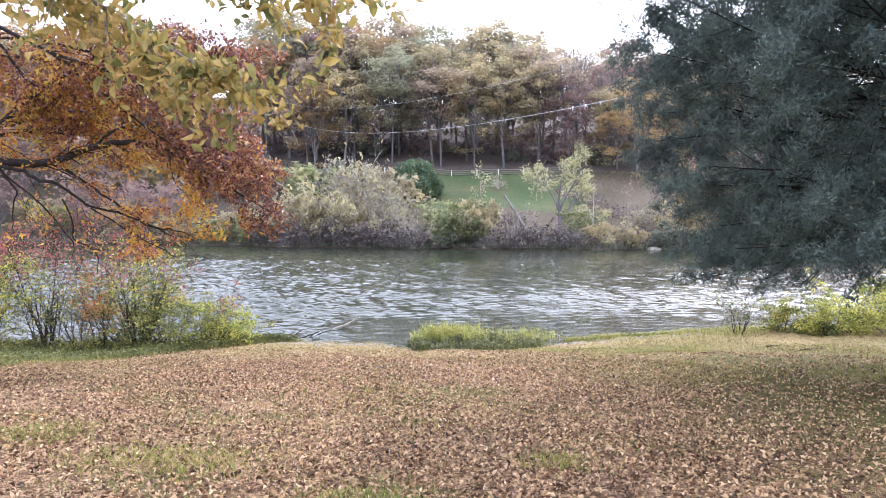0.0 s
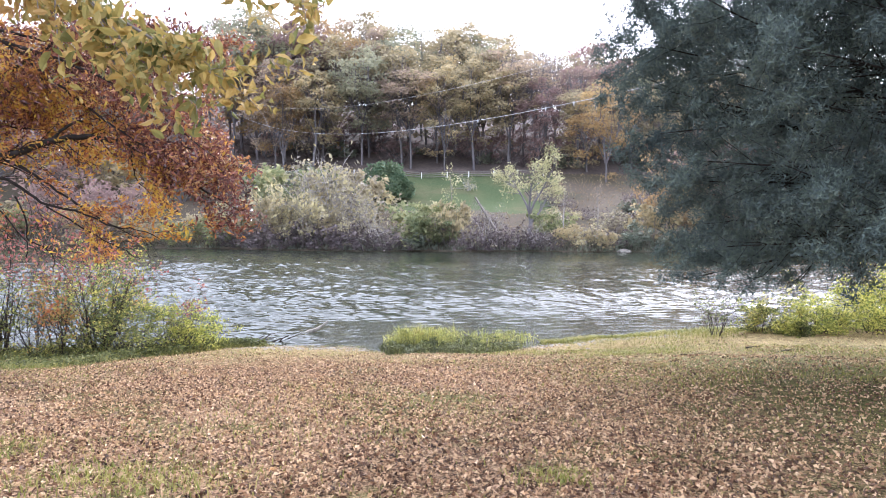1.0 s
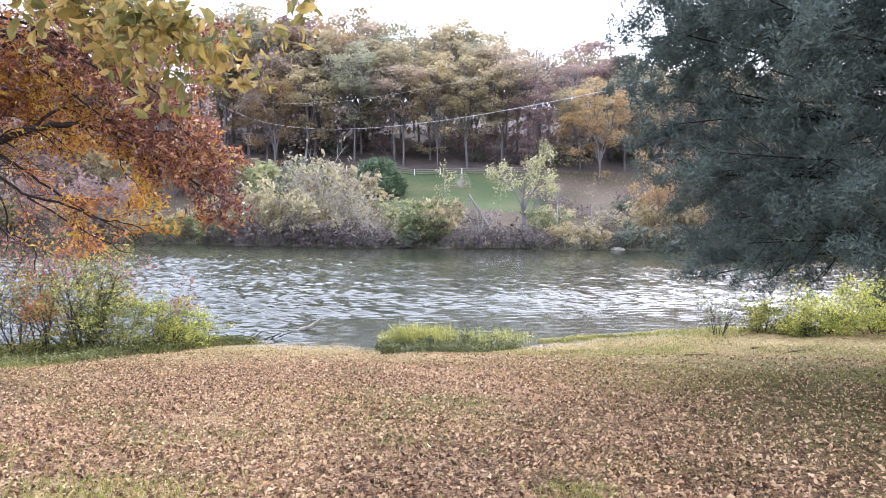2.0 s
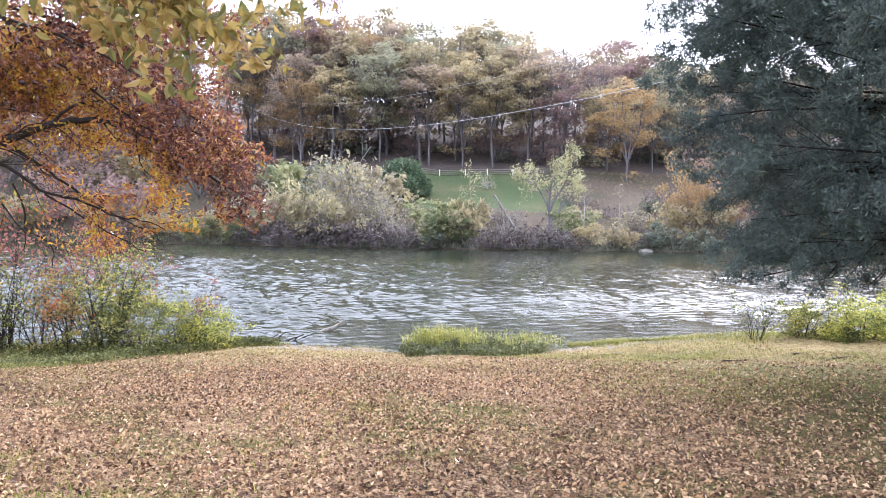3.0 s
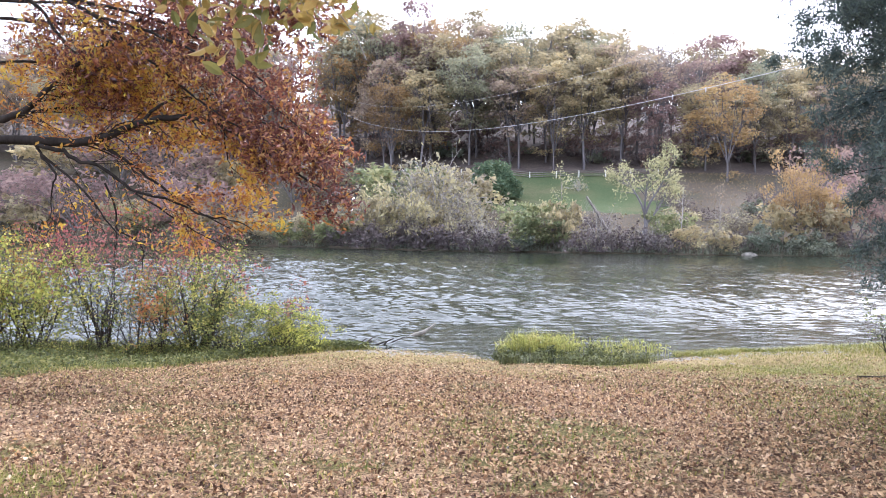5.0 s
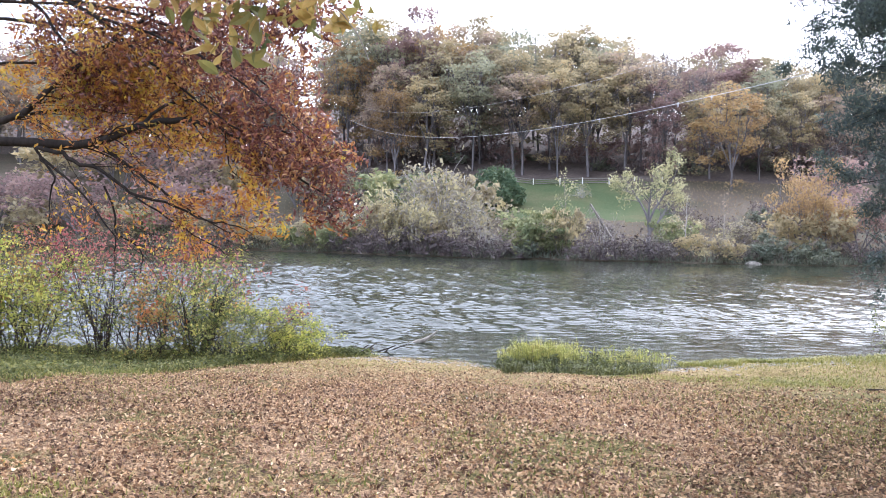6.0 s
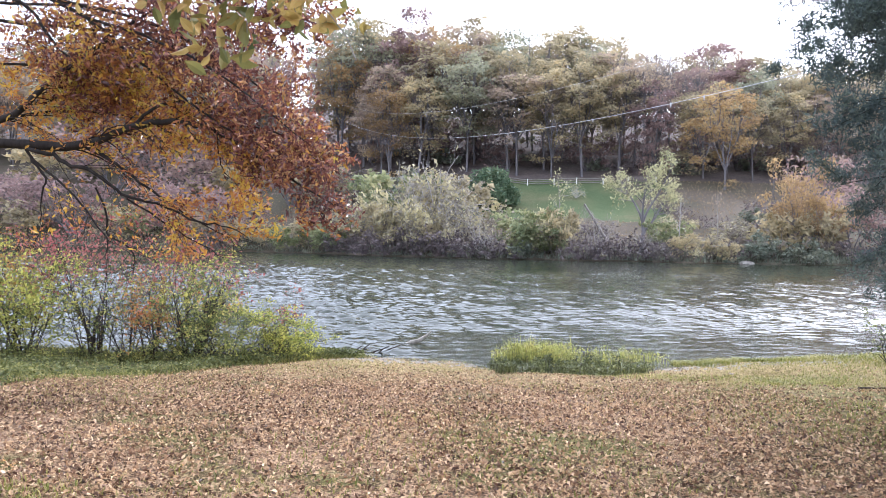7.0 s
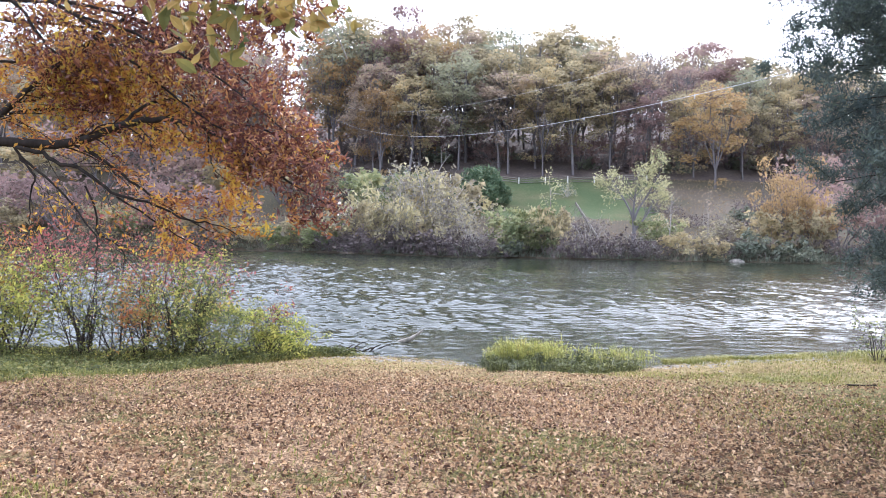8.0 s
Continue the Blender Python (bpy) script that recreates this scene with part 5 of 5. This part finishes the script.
# pebbles and bits of bark along the waterline
n = 900
px = np.where(rng.random(n) < 0.6, rng.uniform(-6, -0.4, n), rng.uniform(3.2, 9, n))
py = 21.2 + 0.06 * np.maximum(px, 0) + rng.normal(0, 0.35, n)
oct_v = np.array([(1, 0, 0), (0, 1, 0), (-1, 0, 0), (0, -1, 0), (0, 0, 1), (0, 0, -1)], float)
oct_f = np.array([(0, 1, 4), (1, 2, 4), (2, 3, 4), (3, 0, 4), (1, 0, 5), (2, 1, 5), (3, 2, 5), (0, 3, 5)])
size = rng.uniform(0.012, 0.045, (n, 1, 1)) * np.array([1.5, 1.0, 0.6])
pv = oct_v[None] * size * rng.uniform(0.7, 1.3, (n, 6, 1)) + np.stack([px, py, np.maximum(land(px, py), WATER_Z - 0.02)], 1)[:, None]
pf = oct_f[None] + (np.arange(n) * 6)[:, None, None]
tagged(new("shore_pebbles", mesh_of("shore_pebbles", pv.reshape(-1, 3), pf.reshape(-1, 3), M_ROCK)), "pale pebbles and drift along the waterline", "pebbles", kind="stuff")


# weeds among the grass below the thicket
n = 9000
x = np.repeat(rng.uniform(-14, -4.6, 150), 60) + rng.normal(0, 0.22, n)
lo = np.interp(x, [-16, -12, -9, -8.2, -7.4, -6.7, -5.2, -4.3], [9.0, 10.0, 11.4, 12.8, 15.4, 18.4, 20.4, 21.2])
y = lo + 0.3 + np.repeat(rng.random(150) ** 0.8, 60) * (20.9 - lo) + rng.normal(0, 0.15, n)
feet = np.stack([x, y, land(x, y)], 1)
wv1, wf1 = blades(rng, feet, 0.17, 0.012, 0.9)
lc = feet[rng.integers(0, n, 22000)] + np.stack([rng.normal(0, 0.10, 22000), rng.normal(0, 0.10, 22000), 0.02 + 0.20 * rng.random(22000) ** 1.5], 1)
wv2, wf2 = cards(rng, lc, 0.075, 0.034, 0.4, 0.0)
tagged(new("bank_weeds", mesh_of("bank_weeds", np.concatenate([wv1, wv2]), np.concatenate([wf1, wf2 + len(wv1)]), M_WEED)), "dark leafy weeds and grass below the thicket", "weeds", kind="stuff")


def lying_twig(seed, x, y, turn, length):
    rng = np.random.default_rng(seed)
    q = wander(rng, (0, 0, 0), (math.cos(turn), math.sin(turn), 0), length, 6, 0.2, 0.0)
    q[:, 2] = [float(land(x + p[0], y + p[1])) + 0.02 for p in q]
    q[:, 0] += x
    q[:, 1] += y
    root = thing("fallen_twig", Matrix(), "dark dead twig lying on the lawn", "twig", "twigs on the lawn")
    part("stem", mesh_of("stem", *tubes([(q, taper(0.022, 0.008, 6))], 6), M_STEM, True), root)
    for b in side_shoots(rng, q, taper(0.022, 0.008, 6), 3, 0.3, 0.9, length * 0.4, 0.7, 0.2, 0.0, 4, 0.6):
        part("side_twig", mesh_of("side_twig", *tubes([b], 5), M_STEM, True), root)


lying_twig(61, 5.9, 17.0, 0.1, 0.5)
lying_twig(62, 8.4, 16.6, 2.9, 0.6)
lying_twig(63, 7.6, 17.4, 0.3, 0.4)

# ---- turf and fallen leaves ----
def scatter(n, x0, x1, y0, y1, power=1.0):
    y = y0 + (y1 - y0) * rng.random(n) ** power
    x = x0 + (x1 - x0) * rng.random(n)
    return x, y


x, y = scatter(150000, -13, 12, 1.0, 22.0, 0.95)
patchy = 0.5 + 0.5 * np.sin(x * 0.7 + 1.3 * np.sin(y * 0.45)) * np.sin(y * 0.55 + 0.8 * np.sin(x * 0.6))
green = np.clip((x - 1.8) / 2.4, 0, 1.6) * np.interp(y, [12, 16, 20, 21.5], [1, 0.42, 0.35, 1.0]) + np.clip((-x - 1.5) / 5, 0, 1) * (y < 9) + 0.35
keep = rng.random(len(x)) < np.clip(np.clip((patchy - 0.42) * 3.2, 0, 1) * green * 1.2, 0.06, 1)
x, y = x[keep], y[keep]
for gx0, gy0, rx0, ry0, num in ((-2.3, 6.3, 1.0, 0.7, 1500), (-0.6, 5.2, 0.5, 0.4, 700), (-4.2, 7.4, 0.7, 0.6, 1000), (0.9, 6.0, 0.35, 0.3, 350), (2.4, 18.6, 1.6, 0.7, 1500), (5.5, 18.2, 2.0, 1.0, 2500)):
    x = np.concatenate([x, gx0 + rng.normal(0, rx0 * 0.5, num)])
    y = np.concatenate([y, gy0 + rng.normal(0, ry0 * 0.5, num)])
feet = np.stack([x, y, land(x, y) - 0.01], 1)
tagged(new("lawn_grass", mesh_of("lawn_grass", *blades(rng, feet, 0.065, 0.010, 0.8), M_GRASS)), "short patchy green turf among the leaves", "grass", kind="stuff")

x, y = scatter(90000, -13, 12, 2.0, 22.0, 0.9)
keep = rng.random(len(x)) < np.clip(0.30 + (y - 12) / 14, 0.2, 0.75) * np.interp(x, [2, 5], [1, 0.4])
x, y = x[keep], y[keep]
feet = np.stack([x, y, land(x, y) - 0.01], 1)
tagged(new("dry_grass", mesh_of("dry_grass", *blades(rng, feet, 0.055, 0.009, 1.0), M_DRYGRASS)), "short bleached dry grass near the shore", "grass", kind="stuff")

# taller grass below the thicket and along the shore
x = np.concatenate([np.repeat(rng.uniform(-14.5, -4.3, 150), 60) + rng.normal(0, 0.28, 9000), rng.uniform(3.6, 15, 10000)])
back = np.concatenate([np.repeat(rng.random(150) ** 1.1, 60), rng.random(10000) ** 0.6])
lo = np.where(x < 0, np.interp(x, [-16, -12, -9, -8.2, -7.4, -6.7, -5.2, -4.3], [9.0, 10.0, 11.4, 12.8, 15.4, 18.4, 20.4, 21.2]), np.interp(x, [3.6, 7, 15], [21.4, 20.2, 19.0]))
lo = lo + np.where(x < 0, 0, 0.9 * np.sin(x * 1.3) + 0.5 * np.sin(x * 3.7) + 0.3 * np.sin(x * 7.1) + 0.8)
y = lo + back * (22.2 + 0.06 * np.maximum(x, 0) - lo) + rng.normal(0, 0.14, len(x))
feet = np.stack([x, y, land(x, y) - 0.01], 1)
tagged(new("tall_grass", mesh_of("tall_grass", *blades(rng, feet, 0.13, 0.012, 1.0), M_GRASS)), "longer green grass along the bank", "grass", kind="stuff")

x, y = scatter(380000, -12.5, 11.5, 2.0, 21.6, 1.42)
x, y = np.concatenate([x, rng.uniform(-9, 9, 26000)]), np.concatenate([y, rng.uniform(-5, 3.6, 26000)])
drifts = 0.5 + 0.5 * np.sin(x * 1.1 + 1.7 * np.sin(y * 0.8)) * np.sin(y * 1.0 + 1.4 * np.sin(x * 0.9))
thin = np.clip(1.1 - np.clip((x - 1.4) / 5, 0, 0.9), 0.38, 1) * np.clip(0.35 + 0.9 * drifts, 0, 1) * np.clip((20.5 - y) / 6.5, 0.08, 1)
under = np.where(x < 0, np.interp(x, [-16, -12, -9, -8.2, -7.4, -6.7, -5.2, -4.3, 0], [9.0, 10.0, 11.4, 12.8, 15.4, 18.4, 20.4, 21.2, 22.5]), 22)
under = under + 0.9 * np.sin(x * 1.3) + 0.6 * np.sin(x * 3.7 + y)
thin = thin * np.interp(y, [2.0, 3.9], [0.12, 1.0])
thin = np.where(y < 2.0, 1.0, thin)
keep = (rng.random(len(x)) < thin) & (rng.random(len(x)) < np.clip((under - y) / 3.5 + 1.1, 0.5, 1))
x, y = x[keep], y[keep]
c = np.stack([x, y, land(x, y) + 0.008 + 0.016 * rng.random(len(x))], 1)
tagged(new("fallen_leaves", mesh_of("fallen_leaves", *cards(rng, c, 0.036, 0.018, 0.36, 0.0, 0.45, 0.7), M_LITTER)), "dry brown and tan oak leaves carpeting the lawn", "fallen leaves", kind="stuff")
x, y = scatter(15000, -13, 10, -3.0, 20.5, 1.2)
keep = rng.random(len(x)) < np.interp(x, [1.5, 5], [1, 0.35]) * np.interp(y, [11, 20], [1, 0.05])
x, y = x[keep], y[keep]
c = np.stack([x, y, land(x, y) + 0.014 + 0.014 * rng.random(len(x))], 1)
tagged(new("curled_leaves", mesh_of("curled_leaves", *ovate(rng, c, 0.050, 0.027, 0.0, 0.3), M_LITTER)), "larger curled dry leaves lying on the lawn", "fallen leaves", kind="stuff")
